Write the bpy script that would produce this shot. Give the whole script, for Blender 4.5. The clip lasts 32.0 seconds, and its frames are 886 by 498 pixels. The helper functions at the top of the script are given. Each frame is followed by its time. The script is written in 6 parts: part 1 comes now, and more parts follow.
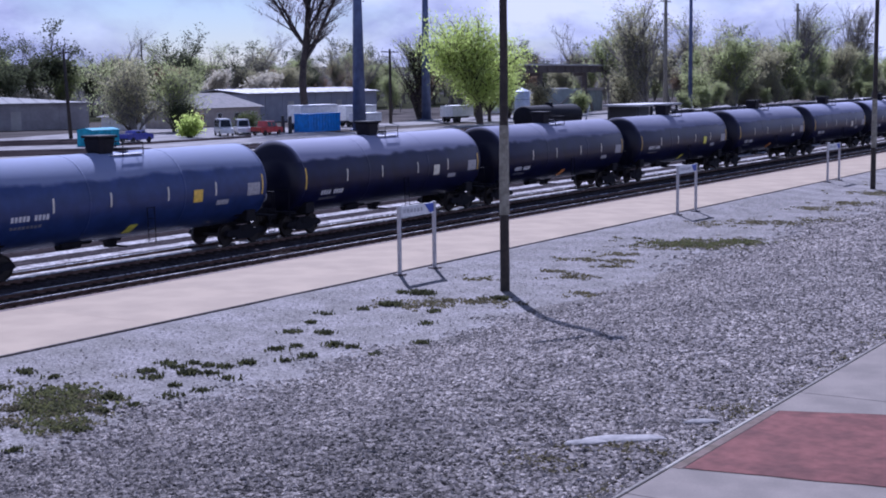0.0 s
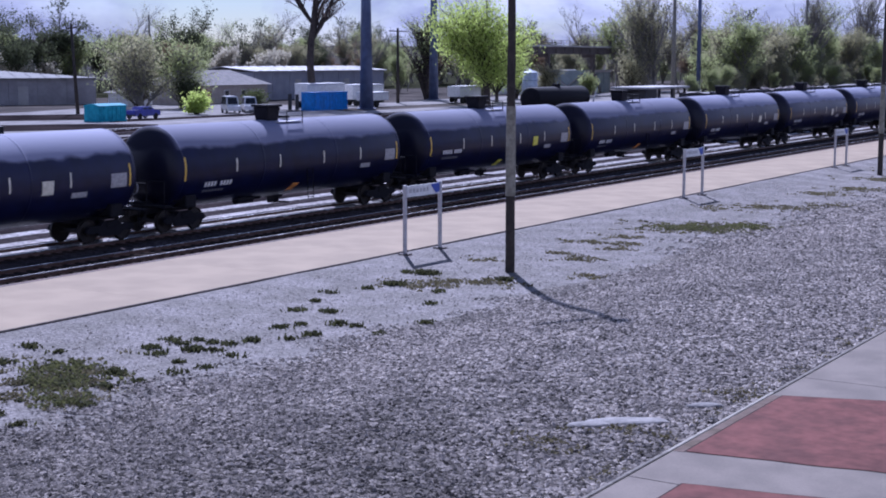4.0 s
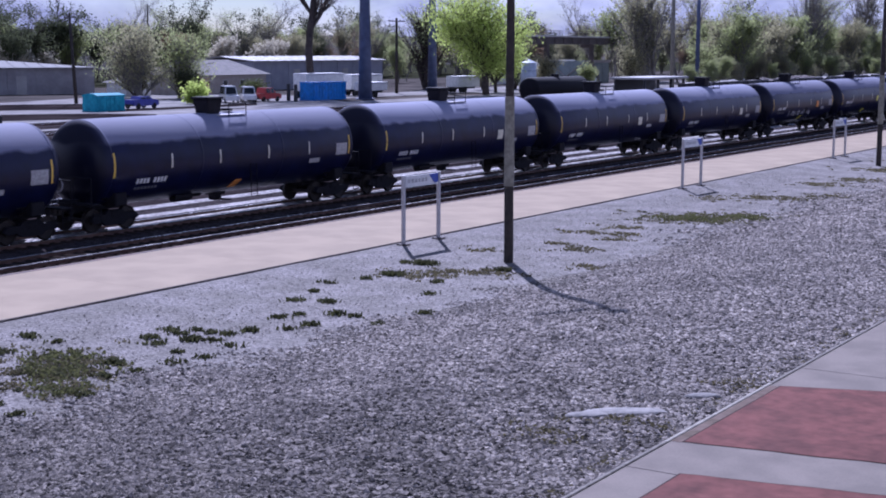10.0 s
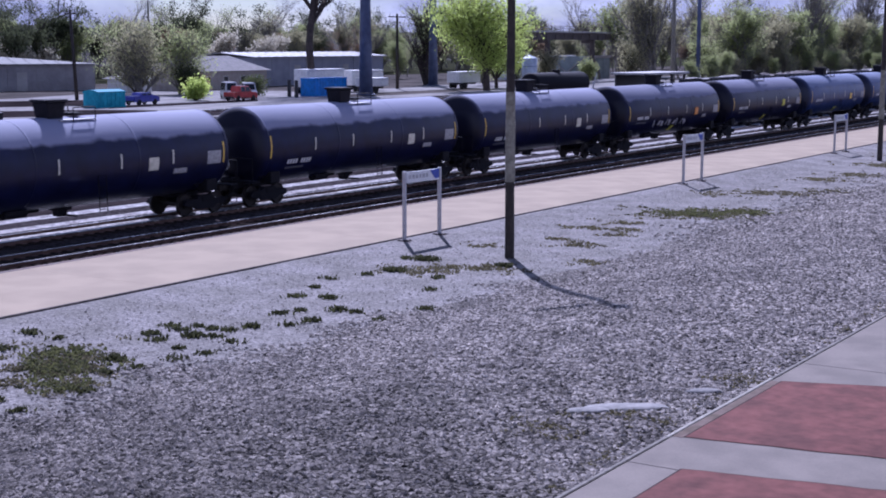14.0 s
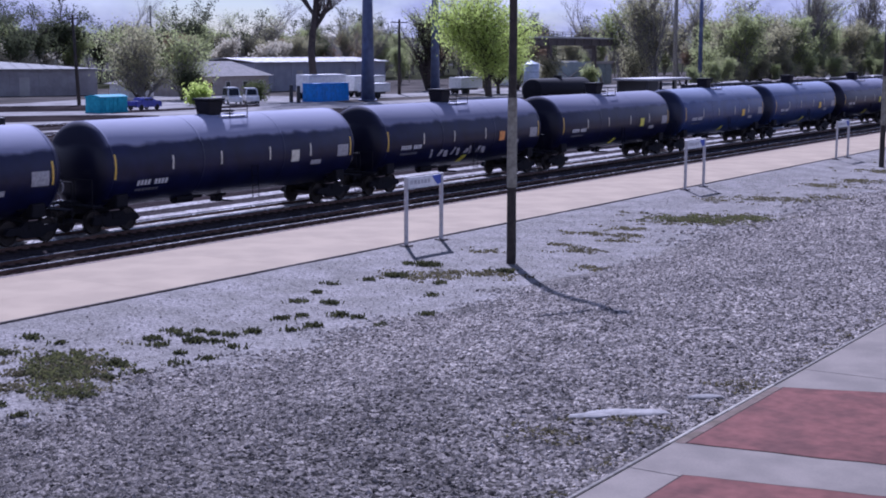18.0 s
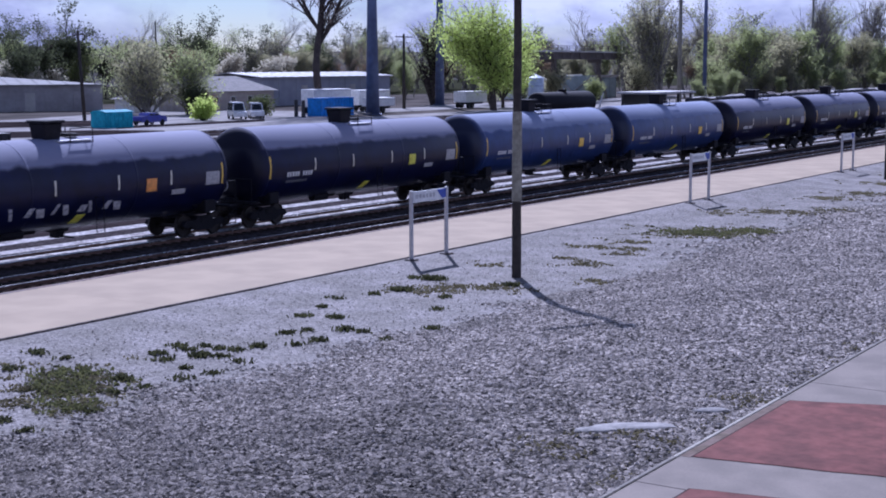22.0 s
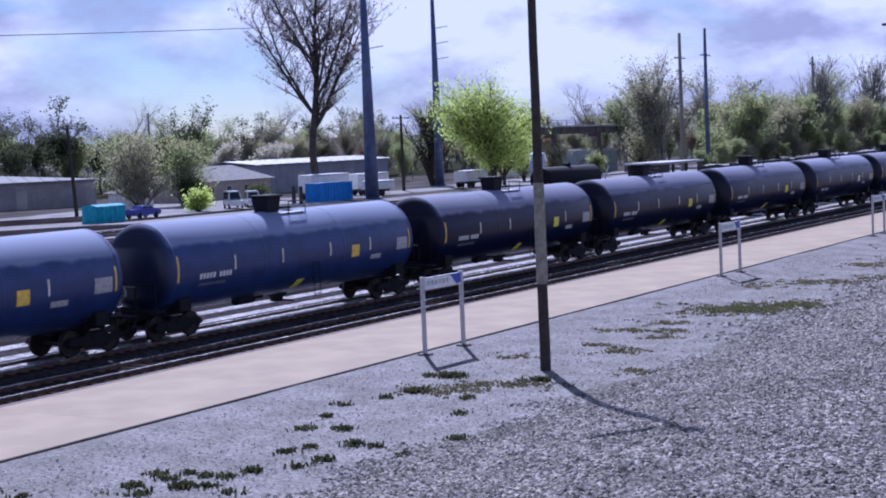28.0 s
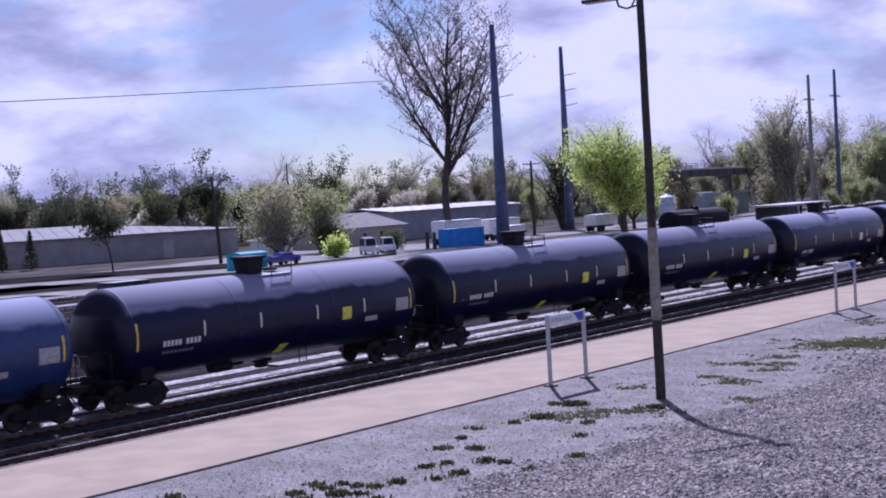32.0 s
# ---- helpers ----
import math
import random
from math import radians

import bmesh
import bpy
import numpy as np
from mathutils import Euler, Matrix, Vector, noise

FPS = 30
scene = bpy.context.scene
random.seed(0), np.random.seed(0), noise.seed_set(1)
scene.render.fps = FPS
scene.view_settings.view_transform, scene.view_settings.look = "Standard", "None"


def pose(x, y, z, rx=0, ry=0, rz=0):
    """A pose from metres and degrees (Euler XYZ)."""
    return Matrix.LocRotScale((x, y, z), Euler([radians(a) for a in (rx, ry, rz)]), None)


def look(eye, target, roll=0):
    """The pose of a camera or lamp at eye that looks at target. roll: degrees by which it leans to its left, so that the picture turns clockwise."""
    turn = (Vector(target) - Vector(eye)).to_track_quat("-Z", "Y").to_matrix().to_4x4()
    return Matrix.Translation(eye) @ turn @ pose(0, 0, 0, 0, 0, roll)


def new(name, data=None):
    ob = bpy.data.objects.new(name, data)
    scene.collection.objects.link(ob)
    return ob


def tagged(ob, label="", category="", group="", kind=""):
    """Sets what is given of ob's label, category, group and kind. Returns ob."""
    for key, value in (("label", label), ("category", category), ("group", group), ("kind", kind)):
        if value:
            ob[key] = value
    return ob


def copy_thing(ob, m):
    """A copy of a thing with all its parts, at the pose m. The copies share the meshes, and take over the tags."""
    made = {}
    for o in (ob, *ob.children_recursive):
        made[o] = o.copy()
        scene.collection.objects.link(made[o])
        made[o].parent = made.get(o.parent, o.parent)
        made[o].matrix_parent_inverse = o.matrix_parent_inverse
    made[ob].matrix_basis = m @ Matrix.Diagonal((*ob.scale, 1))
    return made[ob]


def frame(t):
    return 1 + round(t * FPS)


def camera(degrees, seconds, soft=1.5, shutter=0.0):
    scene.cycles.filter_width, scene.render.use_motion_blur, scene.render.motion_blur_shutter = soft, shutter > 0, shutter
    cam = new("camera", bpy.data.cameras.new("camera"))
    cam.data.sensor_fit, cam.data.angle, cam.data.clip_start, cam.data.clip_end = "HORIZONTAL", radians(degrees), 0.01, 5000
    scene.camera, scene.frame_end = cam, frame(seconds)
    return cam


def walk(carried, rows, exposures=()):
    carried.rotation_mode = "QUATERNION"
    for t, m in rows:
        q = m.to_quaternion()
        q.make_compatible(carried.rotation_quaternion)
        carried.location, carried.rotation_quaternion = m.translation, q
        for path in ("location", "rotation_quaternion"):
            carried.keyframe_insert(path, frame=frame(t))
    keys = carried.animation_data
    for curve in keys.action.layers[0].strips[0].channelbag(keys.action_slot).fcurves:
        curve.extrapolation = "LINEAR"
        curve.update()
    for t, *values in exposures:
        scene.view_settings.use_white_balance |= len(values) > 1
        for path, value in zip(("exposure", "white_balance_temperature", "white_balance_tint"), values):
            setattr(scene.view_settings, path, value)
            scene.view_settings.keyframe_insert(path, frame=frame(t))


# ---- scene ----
# World: z = 0 is the yard ground beside the track, the track runs along x, y grows away from the camera.
PATH = [
    (0, -0.10, -41.08, 7.19, -57.51, -6.83, -0.65),
    (0.5, -0.10, -41.08, 7.19, -57.33, -6.98, -0.30),
    (1, -0.10, -41.08, 7.19, -57.35, -6.90, -0.26),
    (1.5, -0.10, -41.08, 7.19, -57.31, -6.95, -0.17),
    (2, -0.10, -41.08, 7.19, -57.20, -6.97, 0.12),
    (2.5, -0.10, -41.08, 7.19, -57.12, -7.06, 0.39),
    (3, -0.10, -41.08, 7.19, -57.20, -7.32, 0.30),
    (3.5, -0.10, -41.08, 7.19, -57.25, -7.64, 0.19),
    (5.5, -0.10, -41.08, 7.19, -57.32, -7.34, -0.12),
    (6, -0.10, -41.08, 7.19, -57.34, -7.53, -0.05),
    (6.5, -0.10, -41.08, 7.19, -57.32, -7.68, -0.18),
    (7, -0.10, -41.08, 7.19, -57.28, -7.73, -0.06),
    (7.5, -0.10, -41.08, 7.19, -57.28, -7.83, 0.14),
    (8, -0.10, -41.08, 7.19, -57.41, -7.74, 0.16),
    (8.5, -0.10, -41.08, 7.19, -57.36, -7.68, 0.18),
    (9, -0.10, -41.08, 7.19, -57.34, -7.79, 0.27),
    (9.5, -0.10, -41.08, 7.19, -57.36, -7.96, 0.17),
    (10, -0.10, -41.08, 7.19, -57.35, -8.01, 0.17),
    (10.5, -0.10, -41.08, 7.19, -57.30, -8.05, 0.19),
    (11, -0.10, -41.08, 7.19, -57.36, -8.04, 0.26),
    (11.5, -0.10, -41.08, 7.19, -57.40, -7.96, 0.39),
    (12, -0.10, -41.08, 7.19, -57.39, -7.96, 0.36),
    (12.5, -0.10, -41.08, 7.19, -57.39, -8.14, 0.25),
    (13, -0.10, -41.08, 7.19, -57.35, -8.17, 0.10),
    (13.5, -0.10, -41.08, 7.19, -57.32, -8.18, 0.14),
    (14, -0.10, -41.08, 7.19, -57.31, -8.18, 0.07),
    (14.5, -0.10, -41.08, 7.19, -57.33, -8.05, 0.06),
    (16.5, -0.10, -41.08, 7.19, -57.17, -8.22, 0.27),
    (17, -0.10, -41.08, 7.19, -57.18, -8.20, 0.22),
    (17.5, -0.10, -41.08, 7.19, -57.27, -8.07, 0.12),
    (18, -0.10, -41.08, 7.19, -57.24, -7.96, 0.15),
    (18.5, -0.10, -41.08, 7.19, -57.21, -7.91, 0.19),
    (19, -0.10, -41.08, 7.19, -57.21, -7.98, -0.05),
    (19.5, -0.10, -41.08, 7.19, -57.15, -8.00, -0.04),
    (20, -0.10, -41.08, 7.19, -57.07, -8.00, 0.04),
    (20.5, -0.10, -41.08, 7.19, -57.02, -7.95, 0.01),
    (21, -0.10, -41.08, 7.19, -57.04, -7.79, -0.02),
    (21.5, -0.10, -41.08, 7.19, -57.09, -7.44, 0.02),
    (22, -0.10, -41.08, 7.19, -57.03, -7.40, -0.06),
    (22.5, -0.10, -41.08, 7.19, -56.98, -7.49, -0.11),
    (23, -0.10, -41.08, 7.19, -56.98, -7.44, -0.20),
    (23.5, -0.46, -41.23, 7.23, -57.11, -6.99, -0.52),
    (24, 3.78, -38.57, 6.97, -57.48, -6.30, -1.54),
    (24.5, 4.45, -38.08, 6.86, -57.53, -5.57, -1.87),
    (25, 4.42, -38.17, 6.89, -56.79, -5.62, -1.58),
    (25.5, 4.26, -38.29, 6.88, -56.64, -5.50, -1.47),
    (27.5, 4.54, -37.64, 6.84, -56.72, -5.03, -1.28),
    (28, 4.36, -37.70, 6.82, -57.01, -4.14, -2.49),
    (28.5, 3.00, -38.71, 6.99, -57.02, -3.75, -2.80),
    (29, 0.28, -40.82, 7.10, -53.95, -2.43, -3.21),
    (29.5, -0.31, -41.33, 7.13, -52.67, -2.20, -5.30),
    (30, 0.11, -41.00, 7.07, -51.64, -2.05, -5.73),
    (30.5, 0.44, -40.72, 7.02, -51.42, -2.08, -5.33),
    (31, 0.76, -40.48, 6.99, -51.71, -1.98, -4.30),
    (31.5, 0.80, -40.41, 6.99, -51.70, -1.92, -3.61),
    (32, 0.80, -40.42, 6.99, -51.79, -2.09, -3.35),
]
TRAIN = [(0, 40.01), (1, 33.55), (2, 27.07), (3, 20.53), (3.5, 17.22), (5.5, 3.80), (6, 0.45), (7, -6.13), (8, -12.60), (9, -19.14), (10, -25.70), (11, -32.39), (12, -39.04), (13, -45.66), (14, -52.34), (14.5, -55.71), (16.5, -69.37), (17, -72.74), (18, -79.50), (19, -86.25), (20, -92.99), (21, -99.76), (22, -106.56), (23, -113.23), (23.5, -116.67), (24, -120.18), (25, -127.04), (25.5, -130.39), (27.5, -143.69), (28, -147.20), (28.5, -150.85), (29, -154.51), (30, -161.43), (31, -168.00), (32, -174.61)]
PITCH = 17.9          # coupled length of one tank car


def aim(x, y, z, yaw, pitch, roll):
    return pose(x, y, z, 90 + pitch, 0, yaw) @ pose(0, 0, 0, 0, 0, roll)


cam = camera(34.45, 32.0, soft=1.9, shutter=0.25)
walk(cam, [(r[0], aim(*r[1:])) for r in PATH], exposures=[(0, 0.24, 4920, 31), (3, 0.24, 4920, 29), (6, 0.23, 4920, 30), (12, 0.23, 4960, 33), (18, 0.23, 4960, 33), (22, 0.23, 4880, 29), (25, 0.29, 4880, 31), (28, 0.27, 4880, 29), (29, 0.27, 4760, 28), (30, 0.25, 4980, 32), (31, 0.23, 5080, 36), (32, 0.21, 5120, 38)])

# ---------------------------------------------------------------- light
SUN_DIR = Vector((0.755, 0.655, 0.0)).normalized()      # towards the sun, on the ground
SUN_UP = radians(43)
sun = new("sun", bpy.data.lights.new("sun", "SUN"))
sun.data.energy, sun.data.angle, sun.data.color = 5.0, radians(0.53), (1.0, 0.95, 0.88)
sun.matrix_world = look((0, 0, 60), Vector((0, 0, 60)) - Vector((SUN_DIR.x * math.cos(SUN_UP), SUN_DIR.y * math.cos(SUN_UP), math.sin(SUN_UP))))

world = bpy.data.worlds.new("sky")
scene.world = world
world.use_nodes = True
wn, wl = world.node_tree.nodes, world.node_tree.links
wn.clear()
sky = wn.new("ShaderNodeTexSky")
sky.sky_type, sky.sun_disc = "NISHITA", False
sky.sun_elevation, sky.sun_rotation = SUN_UP, math.atan2(SUN_DIR.x, SUN_DIR.y)
sky.air_density, sky.dust_density, sky.ozone_density = 1.0, 0.15, 3.0
tc = wn.new("ShaderNodeTexCoord")
stretch = wn.new("ShaderNodeMapping")
stretch.inputs["Scale"].default_value = (2.6, 2.6, 6.0)
stretch.inputs["Location"].default_value = (1.7, 0.4, 0.9)
cl = wn.new("ShaderNodeTexNoise")
cl.inputs["Scale"].default_value, cl.inputs["Detail"].default_value, cl.inputs["Roughness"].default_value = 1.6, 7, 0.55
cl.inputs["Distortion"].default_value = 0.35
ramp = wn.new("ShaderNodeValToRGB")
ramp.color_ramp.elements[0].position, ramp.color_ramp.elements[1].position = 0.37, 0.50
shade = wn.new("ShaderNodeTexNoise")
shade.inputs["Scale"].default_value, shade.inputs["Detail"].default_value, shade.inputs["Roughness"].default_value = 2.4, 7, 0.55
cloud = wn.new("ShaderNodeMixRGB")
cloud.inputs[1].default_value, cloud.inputs[2].default_value = (6.0, 6.1, 7.3, 1), (11.6, 11.5, 11.7, 1)
sramp = wn.new("ShaderNodeValToRGB")
sramp.color_ramp.elements[0].position, sramp.color_ramp.elements[1].position = 0.41, 0.55
mixer = wn.new("ShaderNodeMixRGB")
back = wn.new("ShaderNodeBackground")
back.inputs["Strength"].default_value = 0.058
wout = wn.new("ShaderNodeOutputWorld")
wl.new(tc.outputs["Generated"], stretch.inputs["Vector"])
wl.new(stretch.outputs["Vector"], cl.inputs["Vector"])
wl.new(stretch.outputs["Vector"], shade.inputs["Vector"])
height, open_sky, cover = wn.new("ShaderNodeSeparateXYZ"), wn.new("ShaderNodeMapRange"), wn.new("ShaderNodeMath")
open_sky.inputs["From Min"].default_value, open_sky.inputs["From Max"].default_value, open_sky.inputs["To Max"].default_value = 0.25, 0.8, 0.2
cover.operation = "SUBTRACT"
wl.new(tc.outputs["Generated"], height.inputs["Vector"])
wl.new(height.outputs["Z"], open_sky.inputs["Value"])
low, greyer = wn.new("ShaderNodeMapRange"), wn.new("ShaderNodeMath")
low.inputs["From Min"].default_value, low.inputs["From Max"].default_value = 0.0, 0.2
low.inputs["To Min"].default_value, low.inputs["To Max"].default_value = 0.045, 0.0
greyer.operation = "SUBTRACT"
wl.new(height.outputs["Z"], low.inputs["Value"])
wl.new(shade.outputs["Fac"], greyer.inputs[0])
wl.new(low.outputs["Result"], greyer.inputs[1])
wl.new(greyer.outputs["Value"], sramp.inputs["Fac"])
wl.new(cl.outputs["Fac"], cover.inputs[0])
wl.new(open_sky.outputs["Result"], cover.inputs[1])
wl.new(cover.outputs["Value"], ramp.inputs["Fac"])
wl.new(sramp.outputs["Color"], cloud.inputs[0])
wl.new(ramp.outputs["Color"], mixer.inputs[0])
wl.new(sky.outputs["Color"], mixer.inputs[1])
wl.new(cloud.outputs["Color"], mixer.inputs[2])
wl.new(mixer.outputs["Color"], back.inputs["Color"])
wl.new(back.outputs["Background"], wout.inputs["Surface"])


# ---------------------------------------------------------------- materials
def mat(name, c1, c2=None, rough=0.8, metal=0.0, scale=6.0, detail=5, bump=0.0, fine=None, fine_amount=0.25, coat=0.0, island=0.0, voronoi=0.0, spec=0.5):
    """A two-scale procedural surface: c1 to c2 by a broad noise, a finer grain on top, relief from both."""
    m = bpy.data.materials.new(name)
    m.use_nodes = True
    n, l = m.node_tree.nodes, m.node_tree.links
    b = n["Principled BSDF"]
    b.inputs["Roughness"].default_value, b.inputs["Metallic"].default_value = rough, metal
    b.inputs["Coat Weight"].default_value = coat
    b.inputs["Specular IOR Level"].default_value = spec
    c2 = c2 or tuple(v * 0.72 for v in c1)
    co = n.new("ShaderNodeTexCoord")
    no = n.new("ShaderNodeTexNoise")
    no.inputs["Scale"].default_value, no.inputs["Detail"].default_value = 1.0 / scale * 6, detail
    l.new(co.outputs["Object"], no.inputs["Vector"])
    r = n.new("ShaderNodeValToRGB")
    r.color_ramp.elements[0].position, r.color_ramp.elements[1].position = 0.36, 0.64
    r.color_ramp.elements[0].color, r.color_ramp.elements[1].color = (*c2, 1), (*c1, 1)
    l.new(no.outputs["Fac"], r.inputs["Fac"])
    col = r.outputs["Color"]
    g = None
    if fine:
        if voronoi:
            g = n.new("ShaderNodeTexVoronoi")
            g.inputs["Scale"].default_value = fine
            gout = g.outputs["Color"]
            hs = n.new("ShaderNodeSeparateColor")
            l.new(gout, hs.inputs["Color"])
            gv, gh = hs.outputs["Red"], g.outputs["Distance"]
        else:
            g = n.new("ShaderNodeTexNoise")
            g.inputs["Scale"].default_value, g.inputs["Detail"].default_value = fine, 4
            gv = gh = g.outputs["Fac"]
        l.new(co.outputs["Object"], g.inputs["Vector"])
        mr = n.new("ShaderNodeMapRange")
        mr.inputs["To Min"].default_value, mr.inputs["To Max"].default_value = 1 - fine_amount, 1 + fine_amount
        l.new(gv, mr.inputs["Value"])
        mu = n.new("ShaderNodeMixRGB")
        mu.blend_type = "MULTIPLY"
        mu.inputs[0].default_value = 1
        l.new(col, mu.inputs[1])
        l.new(mr.outputs["Result"], mu.inputs[2])
        col = mu.outputs["Color"]
        if bump:
            bp = n.new("ShaderNodeBump")
            bp.inputs["Strength"].default_value, bp.inputs["Distance"].default_value = 0.6, bump
            l.new(gh, bp.inputs["Height"])
            l.new(bp.outputs["Normal"], b.inputs["Normal"])
    if island:
        ge = n.new("ShaderNodeNewGeometry")
        m2 = n.new("ShaderNodeMapRange")
        m2.inputs["To Min"].default_value, m2.inputs["To Max"].default_value = 1 - island, 1 + island
        l.new(ge.outputs["Random Per Island"], m2.inputs["Value"])
        mu2 = n.new("ShaderNodeMixRGB")
        mu2.blend_type = "MULTIPLY"
        mu2.inputs[0].default_value = 1
        l.new(col, mu2.inputs[1])
        l.new(m2.outputs["Result"], mu2.inputs[2])
        col = mu2.outputs["Color"]
    l.new(col, b.inputs["Base Color"])
    rr = n.new("ShaderNodeMapRange")
    rr.inputs["To Min"].default_value, rr.inputs["To Max"].default_value = max(rough - 0.08, 0.02), min(rough + 0.1, 1)
    l.new(no.outputs["Fac"], rr.inputs["Value"])
    l.new(rr.outputs["Result"], b.inputs["Roughness"])
    return m


def leaf_mat(name, c1, c2, glow=0.25):
    m = mat(name, c1, c2, rough=0.8, scale=20, island=0.4, spec=0.08)
    b = m.node_tree.nodes["Principled BSDF"]
    b.inputs["Transmission Weight"].default_value = 0.0
    tr = m.node_tree.nodes.new("ShaderNodeBsdfTranslucent")
    tr.inputs["Color"].default_value = (*[min(v * 1.4, 1) for v in c1], 1)
    mx = m.node_tree.nodes.new("ShaderNodeMixShader")
    mx.inputs[0].default_value = glow
    out = m.node_tree.nodes["Material Output"]
    m.node_tree.links.new(b.outputs["BSDF"], mx.inputs[1])
    m.node_tree.links.new(tr.outputs["BSDF"], mx.inputs[2])
    m.node_tree.links.new(mx.outputs["Shader"], out.inputs["Surface"])
    return m


def tank_paint(name, c1, c2, rough, spec, dust, crown_tone=(0.37, 0.375, 0.49)):
    """Lacquer with a blotched paler crown, part dust and part painted sunlight, and heads painted darker for shade."""
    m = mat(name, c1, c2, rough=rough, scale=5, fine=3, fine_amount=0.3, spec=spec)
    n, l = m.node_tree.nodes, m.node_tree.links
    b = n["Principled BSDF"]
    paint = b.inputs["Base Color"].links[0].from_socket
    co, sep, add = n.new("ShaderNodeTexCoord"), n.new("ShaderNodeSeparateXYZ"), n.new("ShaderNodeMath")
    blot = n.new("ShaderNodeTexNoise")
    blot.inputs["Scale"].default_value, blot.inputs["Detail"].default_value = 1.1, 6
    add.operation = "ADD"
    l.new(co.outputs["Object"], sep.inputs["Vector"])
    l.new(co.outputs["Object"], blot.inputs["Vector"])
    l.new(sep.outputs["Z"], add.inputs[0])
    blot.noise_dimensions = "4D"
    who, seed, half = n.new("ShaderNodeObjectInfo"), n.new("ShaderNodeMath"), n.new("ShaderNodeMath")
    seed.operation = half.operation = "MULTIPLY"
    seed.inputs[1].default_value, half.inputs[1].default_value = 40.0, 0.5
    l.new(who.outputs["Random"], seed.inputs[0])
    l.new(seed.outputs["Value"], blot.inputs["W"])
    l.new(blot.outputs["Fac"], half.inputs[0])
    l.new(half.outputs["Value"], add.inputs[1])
    # Paler above this height: some dust, and the sunlit top put into the colour.
    lit_crown = n.new("ShaderNodeMapRange")
    lit_crown.interpolation_type = "SMOOTHSTEP"
    lit_crown.inputs["From Min"].default_value, lit_crown.inputs["From Max"].default_value = 0.96, 1.16
    lit_crown.inputs["To Max"].default_value = dust
    l.new(add.outputs["Value"], lit_crown.inputs["Value"])
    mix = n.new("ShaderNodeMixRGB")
    mix.inputs[2].default_value = (*crown_tone, 1)
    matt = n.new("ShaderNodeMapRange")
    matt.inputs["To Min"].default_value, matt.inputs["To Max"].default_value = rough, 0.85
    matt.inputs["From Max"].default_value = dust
    l.new(lit_crown.outputs["Result"], matt.inputs["Value"])
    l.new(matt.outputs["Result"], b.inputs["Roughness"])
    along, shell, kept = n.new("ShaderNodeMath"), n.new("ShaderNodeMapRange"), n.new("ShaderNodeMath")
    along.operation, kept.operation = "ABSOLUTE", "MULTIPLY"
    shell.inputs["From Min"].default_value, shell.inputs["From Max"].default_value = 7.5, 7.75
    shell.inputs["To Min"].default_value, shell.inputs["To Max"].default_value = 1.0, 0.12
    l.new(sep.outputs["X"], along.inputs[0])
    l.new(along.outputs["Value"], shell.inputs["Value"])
    l.new(lit_crown.outputs["Result"], kept.inputs[0])
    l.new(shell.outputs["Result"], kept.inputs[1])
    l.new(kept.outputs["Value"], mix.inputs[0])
    # Shade on the two heads, painted as a darker colour past the shell.
    head_shade = n.new("ShaderNodeMapRange")
    head_shade.inputs["From Min"].default_value, head_shade.inputs["From Max"].default_value = 7.55, 7.9
    head_shade.inputs["To Max"].default_value = 0.8
    shaded_head = n.new("ShaderNodeMixRGB")
    shaded_head.inputs[2].default_value = (0.006, 0.006, 0.014, 1)
    l.new(along.outputs["Value"], head_shade.inputs["Value"])
    l.new(head_shade.outputs["Result"], shaded_head.inputs[0])
    l.new(mix.outputs["Color"], shaded_head.inputs[1])
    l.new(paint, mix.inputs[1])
    l.new(shaded_head.outputs["Color"], b.inputs["Base Color"])
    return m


M_GROUND = mat("yard_ground", (0.13, 0.115, 0.105), (0.07, 0.065, 0.06), scale=40, fine=5, fine_amount=0.3, bump=0.03, spec=0.0)
M_PALE = mat("pale_gravel", (0.25, 0.23, 0.217), (0.165, 0.152, 0.135), scale=9, fine=14, fine_amount=0.36, bump=0.025, voronoi=1, spec=0.08)
M_DARKGRAVEL = mat("crushed_stone", (0.18, 0.16, 0.14), (0.11, 0.099, 0.087), scale=16, fine=17, fine_amount=0.8, bump=0.07, voronoi=1, spec=0.08)
M_STONE = mat("stone", (0.39, 0.345, 0.302), (0.275, 0.243, 0.214), scale=8, island=0.82, rough=0.85, spec=0.08)


